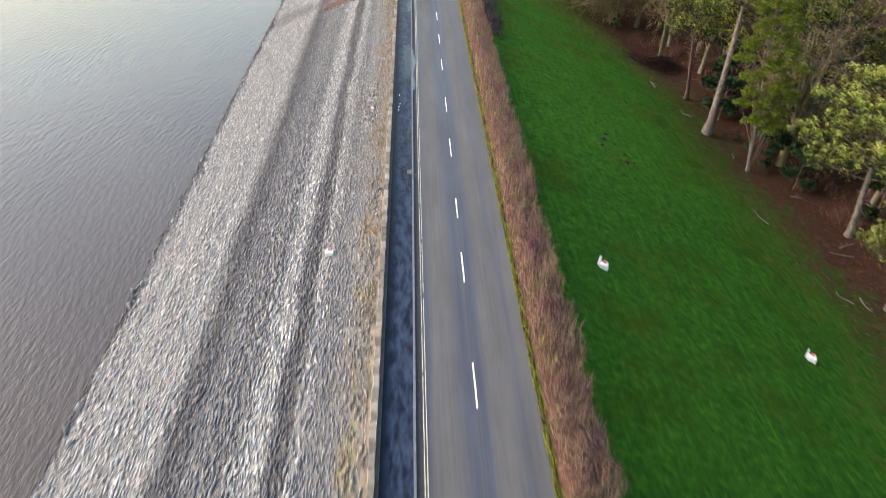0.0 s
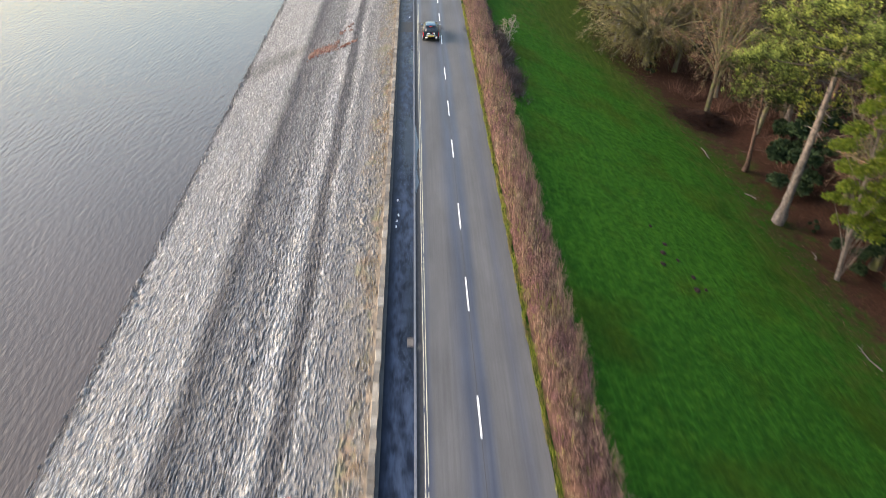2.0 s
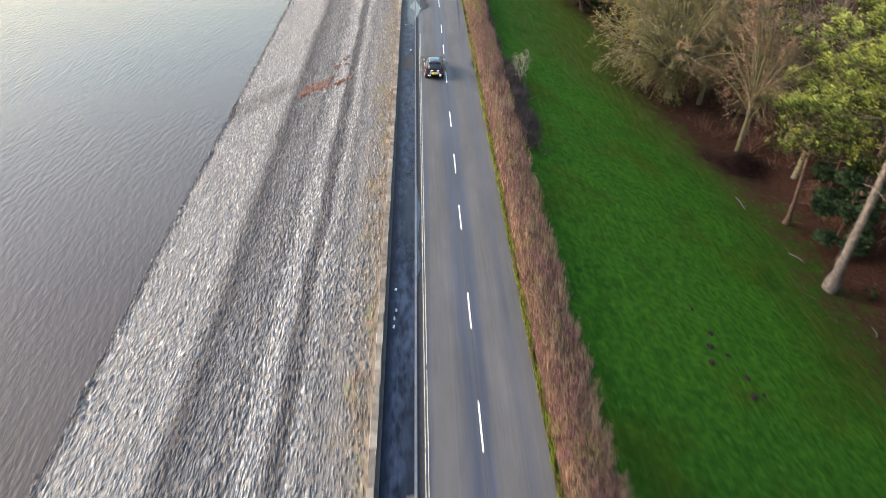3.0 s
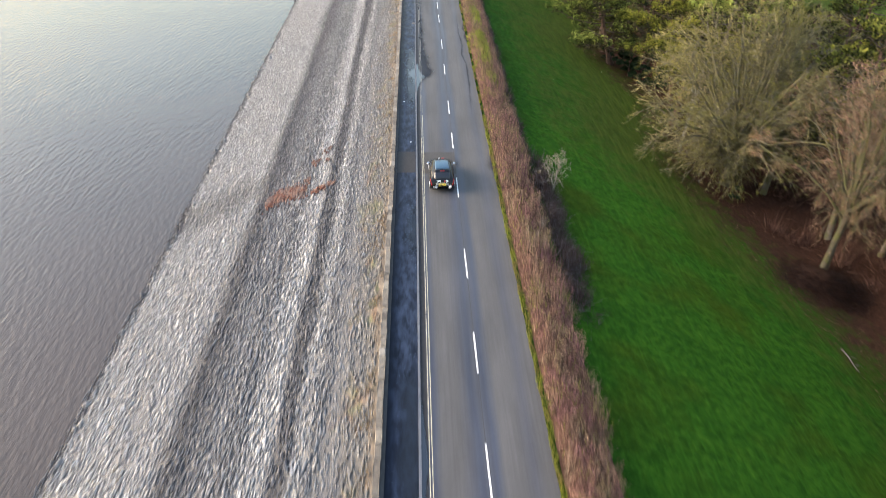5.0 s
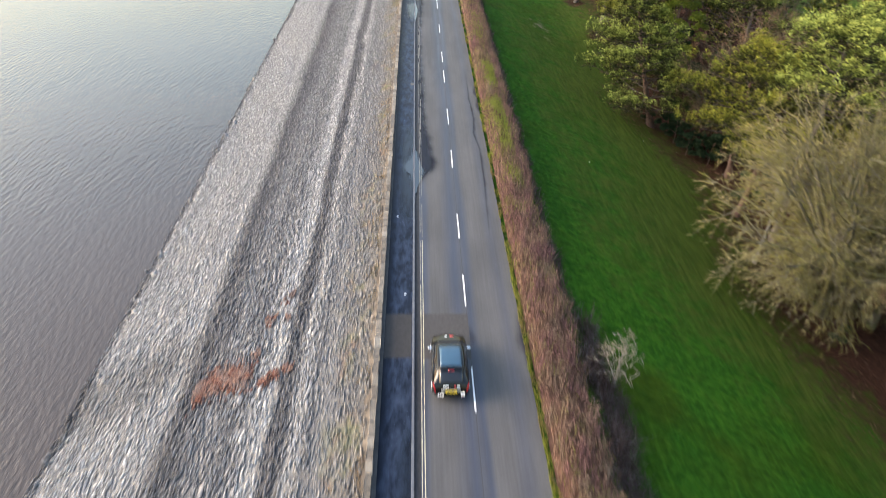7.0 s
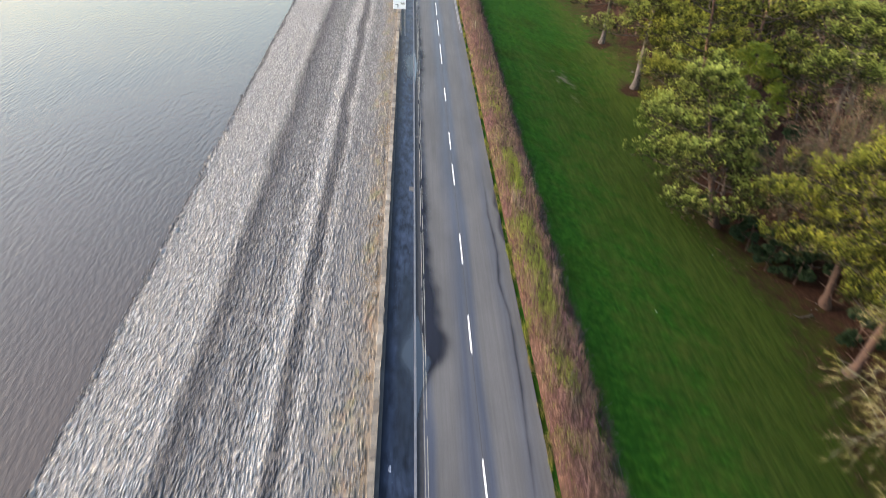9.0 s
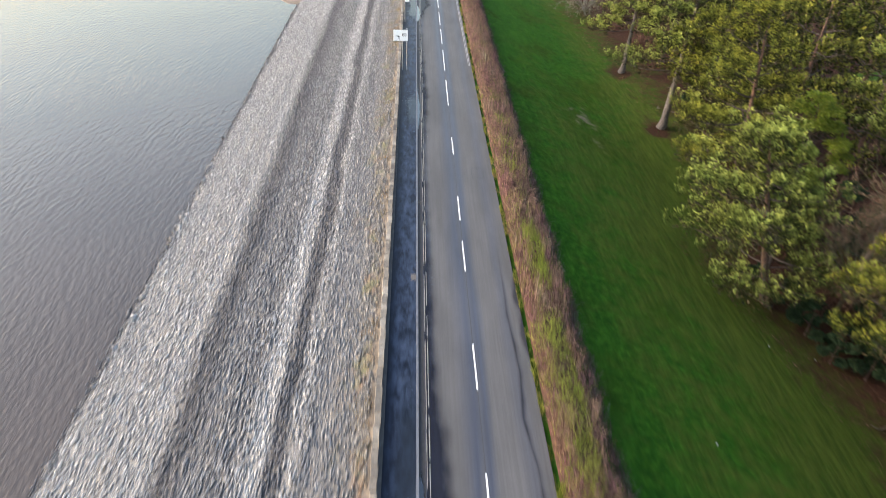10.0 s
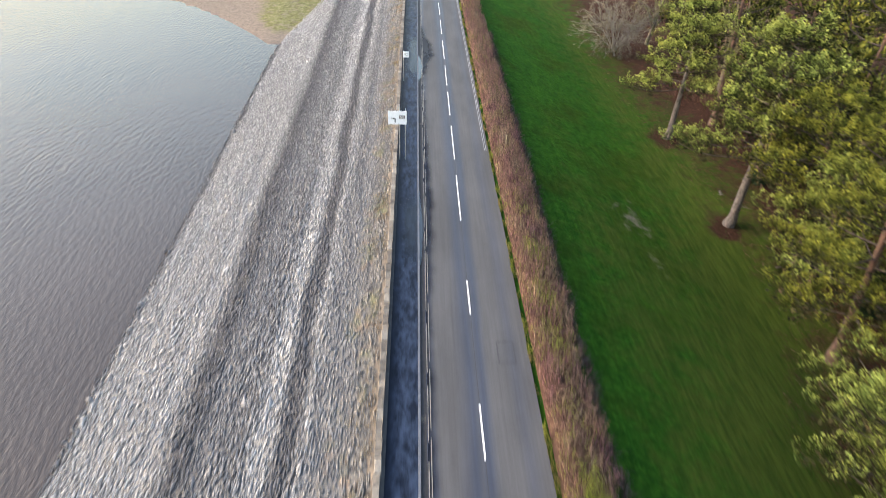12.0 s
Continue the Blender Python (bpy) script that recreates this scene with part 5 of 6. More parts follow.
WHITE_VINYL = simple("white_vinyl", (0.86, 0.86, 0.86), 0.5, 0, 0.05, 9)
RED_VINYL = simple("red_vinyl", (0.5, 0.03, 0.03), 0.5, 0, 0.05, 9)
SILVER = simple("silver_grey_reflection", (0.3, 0.31, 0.32), 0.3, 0.6, 0.08, 5)
def make_film(name, dark, light, rough, gloss, cover):
    """A film of water that thins out towards its rim."""
    m, nt, b = shader(name)
    link(nt, ramp(nt, noise_node(nt, 1.2, 4, 0.6, (1, 0.4, 1)), [(0.3, dark), (0.7, light)]), b.inputs["Base Color"])
    b.inputs["Roughness"].default_value, b.inputs["Specular IOR Level"].default_value = rough, gloss
    a = nt.nodes.new("ShaderNodeAttribute")
    a.attribute_name = "wet"
    clear = nt.nodes.new("ShaderNodeBsdfTransparent")
    mx = nt.nodes.new("ShaderNodeMixShader")
    ragged = calc(nt, "MULTIPLY_ADD", calc(nt, "SUBTRACT", noise_node(nt, 1.4, 5, 0.65, (1, 0.5, 1)), 0.5), 1.3, a.outputs["Fac"])
    link(nt, calc(nt, "MULTIPLY", ramp(nt, calc(nt, "MULTIPLY", ragged, a.outputs["Fac"]), [(0.0, 0.0), (0.75, 1.0)]), cover), mx.inputs[0])
    link(nt, clear.outputs[0], mx.inputs[1])
    link(nt, b.outputs[0], mx.inputs[2])
    link(nt, mx.outputs[0], nt.nodes["Material Output"].inputs[0])
    return m


DAMP = make_film("damp_dark_asphalt", (0.006, 0.0072, 0.0135), (0.011, 0.013, 0.022), 0.45, 0.1, 0.82)
DAMP_THIN = make_film("drying_damp_asphalt", (0.012, 0.0135, 0.021), (0.018, 0.02, 0.03), 0.6, 0.1, 0.5)
PUDDLE = make_film("rain_water_film", (0.005, 0.0065, 0.009), (0.008, 0.0095, 0.012), 0.02, 0.95, 1.0)
SHEEN = make_film("thin_wet_sheen", (0.006, 0.0085, 0.014), (0.009, 0.012, 0.019), 0.16, 0.4, 0.7)
IRON = simple("rusty_iron_cover", (0.1, 0.08, 0.065), 0.6, 0.4, 0.3, 8)
SOIL = simple("dark_molehill_soil", (0.018, 0.012, 0.009), 0.95, 0, 0.4, 8, 0, 0.1)


def loft(bm, rings):
    """Joins closed rings of equal length, one after another, with capped ends."""
    made = [[bm.verts.new(p) for p in ring] for ring in rings]
    n = len(made[0])
    for a, b in zip(made, made[1:]):
        for k in range(n):
            bm.faces.new((a[k], a[(k + 1) % n], b[(k + 1) % n], b[k]))
    bm.faces.new(made[0][::-1])
    bm.faces.new(made[-1])
    bmesh.ops.recalc_face_normals(bm, faces=bm.faces[:])
    return bm


def slab(bm, corners, thick):
    """A thin plate through four corners, thickened along its normal."""
    c = [Vector(p) for p in corners]
    n = (c[1] - c[0]).cross(c[3] - c[0]).normalized() * thick
    lo, hi = [bm.verts.new(p - n) for p in c], [bm.verts.new(p + n) for p in c]
    bm.faces.new(lo[::-1])
    bm.faces.new(hi)
    for k in range(4):
        bm.faces.new((lo[k], lo[(k + 1) % 4], hi[(k + 1) % 4], hi[k]))
    return bm


def smooth_curve(rows, n):
    """Even, softened samples of a profile given as (place, value) pairs."""
    p, q = [r[0] for r in rows], [r[1] for r in rows]
    y = np.linspace(p[0], p[-1], n)
    v = np.interp(y, p, q)
    for _ in range(2):
        v[1:-1] = (v[:-2] + 2 * v[1:-1] + v[2:]) / 4
    return y, v


CAR_Y, CAR_TOP = smooth_curve(((0, 0.56), (0.04, 0.74), (0.1, 0.92), (0.2, 1.04), (0.58, 1.36), (0.78, 1.43), (1.4, 1.47), (2.0, 1.45), (2.4, 1.37), (3.02, 1.01), (3.2, 0.96), (3.65, 0.84), (3.9, 0.66), (3.97, 0.5)), 48)
CAR_SIDE = smooth_curve(((0, 0.66), (0.06, 0.78), (0.25, 0.845), (0.9, 0.87), (2.6, 0.87), (3.25, 0.845), (3.65, 0.77), (3.88, 0.64), (3.97, 0.46)), 48)[1]
CAR_ROOF = smooth_curve(((0, 0.55), (0.2, 0.62), (0.6, 0.6), (1.3, 0.63), (2.3, 0.62), (2.9, 0.66), (3.3, 0.7), (3.97, 0.38)), 48)[1]
CAR_FOOT = smooth_curve(((0, 0.36), (0.2, 0.25), (0.6, 0.2), (3.4, 0.2), (3.8, 0.24), (3.97, 0.34)), 48)[1]


def car_at(table, y):
    return float(np.interp(y, CAR_Y, table))


def car_section(y):
    """Half the outline of the car across, from the middle of the top down to the middle of the floor."""
    t, w, r, f = (car_at(c, y) for c in (CAR_TOP, CAR_SIDE, CAR_ROOF, CAR_FOOT))
    b = min(0.94, t - 0.1)
    return [(0, t), (r * 0.5, t - 0.008), (r * 0.85, t - 0.03), (r, t - 0.075), ((r + w) / 2 + 0.02, (t - 0.075 + b) / 2), (w * 0.975, b), (w, b * 0.6 + f * 0.4), (w * 0.985, b * 0.25 + f * 0.75), (w * 0.93, f + 0.03), (w * 0.8, f), (0, f - 0.01)]


def car_panel(y0, y1, u0, u1, lift, ny=8, nu=9):
    """A curved plate that follows the bodywork between two places along and two across: |u| up to 1 on the top, 1 to 2 on the side glass, 2 to 3 below it."""
    bm = bmesh.new()
    layers = []
    for d in (lift * 0.2, lift):
        grid = []
        for i in range(ny):
            y = y0 + (y1 - y0) * i / (ny - 1)
            sec = car_section(y)
            row = []
            for k in range(nu):
                u = u0 + (u1 - u0) * k / (nu - 1)
                a = abs(u)
                x = float(np.interp(a, (0, 0.5, 0.85, 1, 1.5, 2, 2.6, 3), [q[0] for q in sec[:8]]))
                z = float(np.interp(a, (0, 0.5, 0.85, 1, 1.5, 2, 2.6, 3), [q[1] for q in sec[:8]]))
                side = min(1, max(0, a - 0.8))
                rear = 0.7 if y < 0.7 else -0.5 if y > 2.3 else 0.0
                row.append(bm.verts.new((math.copysign(x + d * side, u) if a > 0.01 else 0.0, y - d * rear, z + d * (1 - side))))
            grid.append(row)
        layers.append(grid)
    lo, hi = layers
    for i in range(ny - 1):
        for k in range(nu - 1):
            bm.faces.new((hi[i][k], hi[i][k + 1], hi[i + 1][k + 1], hi[i + 1][k]))
            bm.faces.new((lo[i][k], lo[i + 1][k], lo[i + 1][k + 1], lo[i][k + 1]))
    rim = [(0, k, 0, k + 1) for k in range(nu - 1)] + [(ny - 1, k + 1, ny - 1, k) for k in range(nu - 1)] + [(i + 1, 0, i, 0) for i in range(ny - 1)] + [(i, nu - 1, i + 1, nu - 1) for i in range(ny - 1)]
    for a, b, c, d in rim:
        bm.faces.new((lo[a][b], lo[c][d], hi[c][d], hi[a][b]))
    bmesh.ops.recalc_face_normals(bm, faces=bm.faces[:])
    return bm


def build_car(place, turn):
    car = thing("car", "small black hatchback car with yellow rear plate", "car", place, turn)
    rings = []
    for y in CAR_Y:
        half = car_section(float(y))
        rings.append([(x, float(y), z) for x, z in half] + [(-x, float(y), z) for x, z in half[-2:0:-1]])
    part("body", loft(bmesh.new(), rings), CAR_BLACK, car, "glossy black bodywork", True)
    part("rear_window", car_panel(0.2, 0.62, -0.9, 0.9, 0.014), CAR_GLASS, car, "dark rear window", True)
    part("windscreen", car_panel(2.42, 3.0, -0.92, 0.92, 0.012), CAR_GLASS, car, "dark windscreen", True)
    part("glass_roof", car_panel(0.86, 2.2, -0.8, 0.8, 0.014), ROOF_GLASS, car, "glass roof panel with the sky's blue in its colour", True)
    part("spoiler", car_panel(0.6, 0.8, -0.95, 0.95, 0.045), CAR_BLACK, car, "black roof spoiler", True)
    # silver strip stands in for the sky reflected in the black tailgate
    part("tailgate_reflection", car_panel(0.025, 0.06, -0.8, 0.8, 0.02), SILVER, car, "silver-grey strip painted as sky reflection on the tailgate", True)
    for s in (-1, 1):
        for a, b in ((0.72, 1.32), (1.4, 2.62)):
            part("side_window", car_panel(a, b, s * 1.12, s * 1.9, 0.012), CAR_GLASS, car, "", True)
        part("tail_light", car_panel(0.05, 0.3, s * 1.75, s * 2.25, 0.02, 6, 6), LAMP_RED, car, "red tail light", True)
        part("door_sill", car_panel(0.95, 2.95, s * 2.75, s * 3.0, 0.02), CAR_TRIM, car, "dark plastic sill", True)
        bm = bmesh.new()
        box(bm, (s * 0.93 - 0.1, 2.42, 0.93), (s * 0.93 + 0.1, 2.56, 1.06), 0.045)
        part("wing_mirror", bm, CHROME, car, "bright wing mirror", True)
        for y in (0.72, 3.2):
            wheel = under("wheel", mesh_from("wheel", [(0, 0, 0)], [], RUBBER), car)
            wheel.location = (s * 0.765, y, 0.31)
            bm = bmesh.new()
            bmesh.ops.create_cone(bm, cap_ends=True, segments=24, radius1=0.31, radius2=0.31, depth=0.2, matrix=Matrix.Rotation(math.pi / 2, 4, "Y"))
            bmesh.ops.bevel(bm, geom=[e for e in bm.edges if len({round(v.co.x, 3) for v in e.verts}) == 1], offset=0.03, segments=2, affect="EDGES")
            part("tyre", bm, RUBBER, wheel)
            bm = bmesh.new()
            bmesh.ops.create_cone(bm, cap_ends=True, segments=20, radius1=0.2, radius2=0.17, depth=0.05, matrix=Matrix.Translation((s * 0.1, 0, 0)) @ Matrix.Rotation(s * math.pi / 2, 4, "Y"))
            part("rim", bm, ALLOY, wheel, "silver alloy rim")
    bm = bmesh.new()
    box(bm, (-0.76, -0.07, 0.34), (0.76, 0.14, 0.58), 0.06)
    for v in bm.verts:
        v.co.y += 0.14 * (v.co.x / 0.76) ** 2
    part("rear_bumper", bm, CAR_BLACK, car, "black bumper", True)
    bm = bmesh.new()
    box(bm, (-0.26, -0.05, 0.6), (0.26, -0.03, 0.72), 0.004)
    for v in bm.verts:
        v.co.y += 0.3 * (v.co.z - 0.6)
    plate = part("number_plate", bm, PLATE, car, "yellow rear number plate")
    for k in range(7):
        bm = bmesh.new()
        box(bm, (-0.21 + k * 0.06, -0.054, 0.625), (-0.175 + k * 0.06, -0.049, 0.695))
        for v in bm.verts:
            v.co.y += 0.3 * (v.co.z - 0.6)
        part("plate_bar", bm, BLACK, plate)
    part("brake_light", car_panel(0.6, 0.63, -0.26, 0.26, 0.06, 4, 5), LAMP_RED, car, "high red brake light", True)
    bm = bmesh.new()
    rod(bm, (0, 0.98, 1.45), (0, 0.78, 1.64), 0.008, 6, 0.004)
    part("aerial", bm, CAR_TRIM, car, "short roof aerial")
    bm = bmesh.new()
    box(bm, (0.44, -0.06, 0.4), (0.62, 0.0, 0.58), 0.003)
    learner = part("learner_plate", bm, WHITE_VINYL, car, "white learner plate with red letter")
    font = bpy.data.curves.new("letter", "FONT")
    font.body, font.size, font.extrude = "L", 0.17, 0.003
    font.materials.append(RED_VINYL)
    letter = new("letter", font)
    letter.parent = learner
    letter.matrix_basis = pose(0.48, -0.064, 0.43, 90, 0, 0)
    for x in (-0.62, -0.52, -0.42):
        bm = bmesh.new()
        box(bm, (x, -0.06, 0.44), (x + 0.075, 0.0, 0.51), 0.003)
        part("sticker", bm, WHITE_VINYL, car, "small white sticker")
    for u0, u1, mat in ((-0.62, -0.2, WHITE_VINYL), (0.2, 0.36, RED_VINYL), (0.42, 0.68, WHITE_VINYL)):
        part("tailgate_sticker", car_panel(0.1, 0.13, u0, u1, 0.012, 3, 5), mat, car)
    for u0, u1, mat in ((-0.3, -0.14, WHITE_VINYL), (0.08, 0.4, RED_VINYL)):
        part("bonnet_mark", car_panel(3.42, 3.5, u0, u1, 0.012, 3, 5), mat, car)
    car.scale = (1.09, 1.09, 1.09)
    return car


def build_signs():
    sign = thing("road_sign", "white rectangular direction sign on two grey posts", "road sign", (-4.83, 165.95, 0))
    for x, top in ((0.18, 4.95), (0.66, 4.6)):
        bm = bmesh.new()
        rod(bm, (x, 0.06, 0.05), (x, 0.06, top), 0.045, 10)
        part("post", bm, STEEL, sign, "grey steel post")
    bm = bmesh.new()
    box(bm, (-0.76, -0.02, 3.27), (0.76, 0.01, 4.42), 0.012)
    board = part("sign_board", bm, WHITE_VINYL, sign, "white sign face")
    bm = bmesh.new()
    box(bm, (-0.22, -0.032, 3.42), (-0.13, -0.019, 3.78), 0.003)
    part("route_line", bm, BLACK, board)
    bm = bmesh.new()
    slab(bm, ((-0.56, -0.026, 3.8), (-0.24, -0.026, 3.84), (-0.13, -0.026, 3.74), (-0.16, -0.026, 3.68)), 0.005)
    part("route_line", bm, BLACK, board)
    bm = bmesh.new()
    box(bm, (0.16, -0.032, 3.78), (0.6, -0.019, 4.06), 0.003)
    panel = part("place_panel", bm, BROWN_VINYL, board, "dark panel with pale lines")
    for z in (3.84, 3.95):
        bm = bmesh.new()
        box(bm, (0.22, -0.038, z), (0.54, -0.031, z + 0.05))
        part("text_bar", bm, WHITE_VINYL, panel)
    small = thing("road_sign", "small white square sign on a tall grey post", "road sign", (-4.62, 184.3, 0))
    bm = bmesh.new()
    rod(bm, (0, 0.05, 0.05), (0, 0.05, 3.3), 0.045, 10)
    part("post", bm, STEEL, small, "pale steel post")
    bm = bmesh.new()
    box(bm, (-0.02, -0.02, 2.62), (0.56, 0.01, 3.26), 0.012)
    board = part("sign_board", bm, WHITE_VINYL, small, "white sign face")
    for z in (2.86, 3.0):
        bm = bmesh.new()
        box(bm, (0.1, -0.03, z), (0.44, -0.019, z + 0.05))
        part("text_bar", bm, BROWN_VINYL, board)
    bm = bmesh.new()
    z0 = float(land(4.6, 168.5))
    rod(bm, (4.6, 168.5, z0 - 0.2), (4.6, 168.5, z0 + 1.45), 0.06, 8, 0.05)
    finish("marker_post", bm, TAN_WOOD, "short pale marker post standing in the hedge", "post")


def notice_post(x, y):
    """A slim dark post with two small white plates, among the trees."""
    e = thing("notice_post", "slim dark post with two small white plates", "sign post", (x, y, float(land(x, y))), 10)
    bm = bmesh.new()
    rod(bm, (0, 0, -0.2), (0, 0, 2.2), 0.05, 8)
    part("post", bm, CAR_TRIM, e, "dark slim post")
    for z, w in ((1.45, 0.22), (1.95, 0.17)):
        bm = bmesh.new()
        box(bm, (-w, -0.08, z - w * 0.8), (w, -0.055, z + w * 0.8), 0.008)
        part("plate", bm, WHITE_VINYL, e, "small white plate")


def survey_marker(x, y, fin, turn):
    """White painted concrete block with a red cap and an upright white fin."""
    z = float(land(x, y))
    e = thing("survey_marker", "white painted concrete block with faded red top", "marker", (x, y, z), turn, "survey markers")
    bm = bmesh.new()
    box(bm, (-0.32, -0.26, -0.15), (0.32, 0.26, 0.36), 0.03, 0.82)
    part("block", bm, WHITE_PAINT, e, "white painted block")
    bm = bmesh.new()
    box(bm, (-0.1, 0.02, 0.34), (0.14, 0.26, 0.44), 0.03)
    part("cap", bm, RED_PAINT, e, "faded red cap")
    if fin:
        bm = bmesh.new()
        slab(bm, ((-0.42, -0.1, 0.0), (-0.26, 0.26, 0.0), (-0.26, 0.34, 0.66), (-0.34, 0.2, 0.72)), 0.035)
        part("fin", bm, WHITE_PAINT, e, "upright white slab")


def rubble():
    """Reddish soil and brick rubble on the stone slope."""
    rng = np.random.default_rng(14)
    pts = []
    heaps = ((-15.0, 89.2, 0.25, 0.6, 150), (-14.2, 89.9, 0.35, 0.6, 260), (-13.2, 89.8, 0.4, 0.65, 280), (-12.5, 89.5, 0.35, 0.6, 130), (-11.3, 88.8, 0.25, 0.25, 60), (-10.7, 89.2, 0.2, 0.25, 50),
             (-10.0, 89.4, 0.18, 0.2, 30), (-12.1, 91.2, 0.18, 0.25, 30), (-11.8, 94.0, 0.18, 0.3, 40), (-10.9, 95.9, 0.3, 0.45, 22), (-10.7, 93.9, 0.2, 0.25, 14))
    for cx, cy, sx, sy, m in heaps:
        pts += list(np.array((cx, cy)) + rng.normal(0, (sx, sy), (m, 2)) * rng.uniform(0.6, 1.1, (m, 1)))
    p = np.array(pts)
    size = rng.uniform(0.05, 0.12, (len(p), 3)) * (1, 1.4, 0.5)
    v = turned(rng, stone_shape(rng, len(p)) * size[:, None], 0.25)
    v += np.stack([p[:, 0], p[:, 1], land(p[:, 0], p[:, 1]) + 0.18], -1)[:, None]
    f = stone_faces(len(p))
    tagged(new("red_rubble", mesh_from("red_rubble", v.reshape(-1, 3), f, BRICK_RED)), "reddish soil and broken brick spilled on grey stones", "rubble", kind="stuff")


def low_growth():
    rng = np.random.default_rng(17)
    # pale shrub beside the hedge
    e = thing("shrub", "pale grey leafless shrub beside the hedge", "shrub", (7.7, 87.9, float(land(7.7, 87.9)) - 0.05))
    for n, me in bare_tree_parts(41, 3.5, 1.7, 0.5, 9, 0.045, TWIG_PALE, BARK_GREY, 0.42, (0, 0), (4, 3, 4), 15):
        under(n, me, e)
    # dark brambles along the hedge foot
    n = 5200
    y = rng.uniform(74, 92, n) + rng.normal(0, 1.2, n)
    x = 6.95 + 0.25 * np.sin(y * 0.9) + rng.normal(0.05, 0.48, n)
    b = np.stack([x, y, land(x, y)], -1)
    t = b + np.stack([rng.normal(0.15, 0.35, n), rng.normal(0, 0.35, n), rng.uniform(0.2, 1.3, n) * (0.7 + 0.3 * np.sin(y * 1.3))], -1)
    v, f = spikes(b, t, rng.uniform(0.01, 0.024, n), rng)
    # sparse dark stems added along the strip that lies in the hedge's shade
    n = 9000
    y2 = rng.uniform(92, 205, n)
    x2 = 6.3 + 0.12 * np.sin(y2 * 0.9) + rng.normal(0.0, 0.2, n)
    b = np.stack([x2, y2, land(x2, y2)], -1)
    t = b + np.stack([rng.normal(0.1, 0.25, n), rng.normal(0, 0.3, n), rng.uniform(0.1, 0.7, n)], -1)
    v2, f2 = spikes(b, t, rng.uniform(0.01, 0.024, n), rng)
    v, f = np.concatenate([v, v2]), np.concatenate([f, f2 + len(v)])
    tagged(new("bramble", mesh_from("bramble", v, f, TWIG_DARK)), "dark leafless brambles, and stems added for shade along the hedge foot", "bramble", kind="stuff")
    # heap of dark brushwood at the foot of a bare tree
    n = 9000
    a, r = rng.uniform(0, 2 * np.pi, n), np.abs(rng.normal(0, 0.55, n))
    x, y = 32.2 + 3.6 * r * np.cos(a), 86.2 + 3.0 * r * np.sin(a)
    h = 1.5 * np.exp(-1.5 * r**2)
    b = np.stack([x, y, land(x, y) + h * rng.uniform(0, 0.8, n)], -1)
    t = b + np.stack([rng.normal(0, 0.5, n), rng.normal(0, 0.5, n), rng.uniform(-0.05, 0.3, n)], -1)
    v, f = spikes(b, t, rng.uniform(0.012, 0.03, n), rng)
    tagged(new("brushwood_heap", mesh_from("brushwood_heap", v, f, TWIG_HEAP)), "low dark heap of brushwood on leaf litter", "brushwood", kind="stuff")
    # twigs and leaves strewn on the wood floor
    n = 16000
    y = rng.uniform(22, 215, n)
    x = np.interp(y, *WOOD_EDGE) + rng.gamma(1.6, 4.0, n) - 1.5
    z = land(x, y) + 0.03
    b = np.stack([x, y, z], -1)
    d = np.stack([rng.normal(0, 0.2, n), rng.normal(0, 0.2, n), rng.uniform(0, 0.06, n)], -1) * rng.uniform(0.5, 2.2, (n, 1))
    v, f = spikes(b, b + d, rng.uniform(0.008, 0.02, n), rng)
    tagged(new("fallen_twig_litter", mesh_from("fallen_twig_litter", v, f, TWIG_FLOOR)), "brown twigs and leaves strewn under the trees", "leaf litter", kind="stuff")
    # brown scrub between the trees
    n = 26000
    k = 420
    cy, ck = rng.uniform(18, 215, k), rng.gamma(2.0, 5.0, k)
    cx = np.interp(cy, *WOOD_EDGE) + 6.5 + ck
    who = rng.integers(0, k, n)
    r = np.abs(rng.normal(0, 0.9, n))
    a = rng.uniform(0, 2 * np.pi, n)
    x, y = cx[who] + r * np.cos(a), cy[who] + r * np.sin(a)
    b = np.stack([x, y, land(x, y)], -1)
    tall = (0.8 + 1.6 * (np.sin(who * 12.9) * 0.5 + 0.5)) * np.exp(-0.25 * r**2)
    t = b + np.stack([np.cos(a) * 0.5 + rng.normal(0, 0.4, n), np.sin(a) * 0.5 + rng.normal(0, 0.4, n), tall * rng.uniform(0.4, 1.1, n)], -1)
    v, f = spikes(b, t, rng.uniform(0.012, 0.03, n), rng)
    tagged(new("woodland_scrub", mesh_from("woodland_scrub", v, f, TWIG_SCRUB)), "reddish-brown leafless scrub between the trees", "scrub", kind="stuff")
    # grass tufts
    n = 16000
    y = rng.uniform(5, 215, n)
    x = rng.uniform(6.9, np.interp(y, *WOOD_EDGE) + 1.0)
    b = np.stack([x, y, land(x, y) - 0.01], -1)
    t = b + np.stack([rng.normal(0, 0.06, n), rng.normal(0, 0.06, n), rng.uniform(0.05, 0.16, n)], -1)
    v, f = spikes(b, t, rng.uniform(0.02, 0.05, n), rng)
    tagged(new("grass_tuft_cover", mesh_from("grass_tuft_cover", v, f, TURF)), "short green grass tufts on the bank", "grass", kind="stuff")
    # molehills
    for k, (x, y) in enumerate(((15.6, 55.6), (16.1, 53.4), (15.5, 52.0), (16.6, 51.6), (17.2, 49.8), (16.9, 48.2), (17.8, 48.6), (15.0, 50.4))):
        bm = bmesh.new()
        bmesh.ops.create_icosphere(bm, subdivisions=2, radius=0.14 + 0.05 * (k % 3))
        for q in bm.verts:
            q.co = Vector((q.co.x * 1.2, q.co.y * 1.3, q.co.z * 0.5)) * (1 + 0.25 * noise.noise(q.co * 7 + Vector((k * 3, 0, 0))))
            q.co += Vector((x, y, float(land(x, y))))
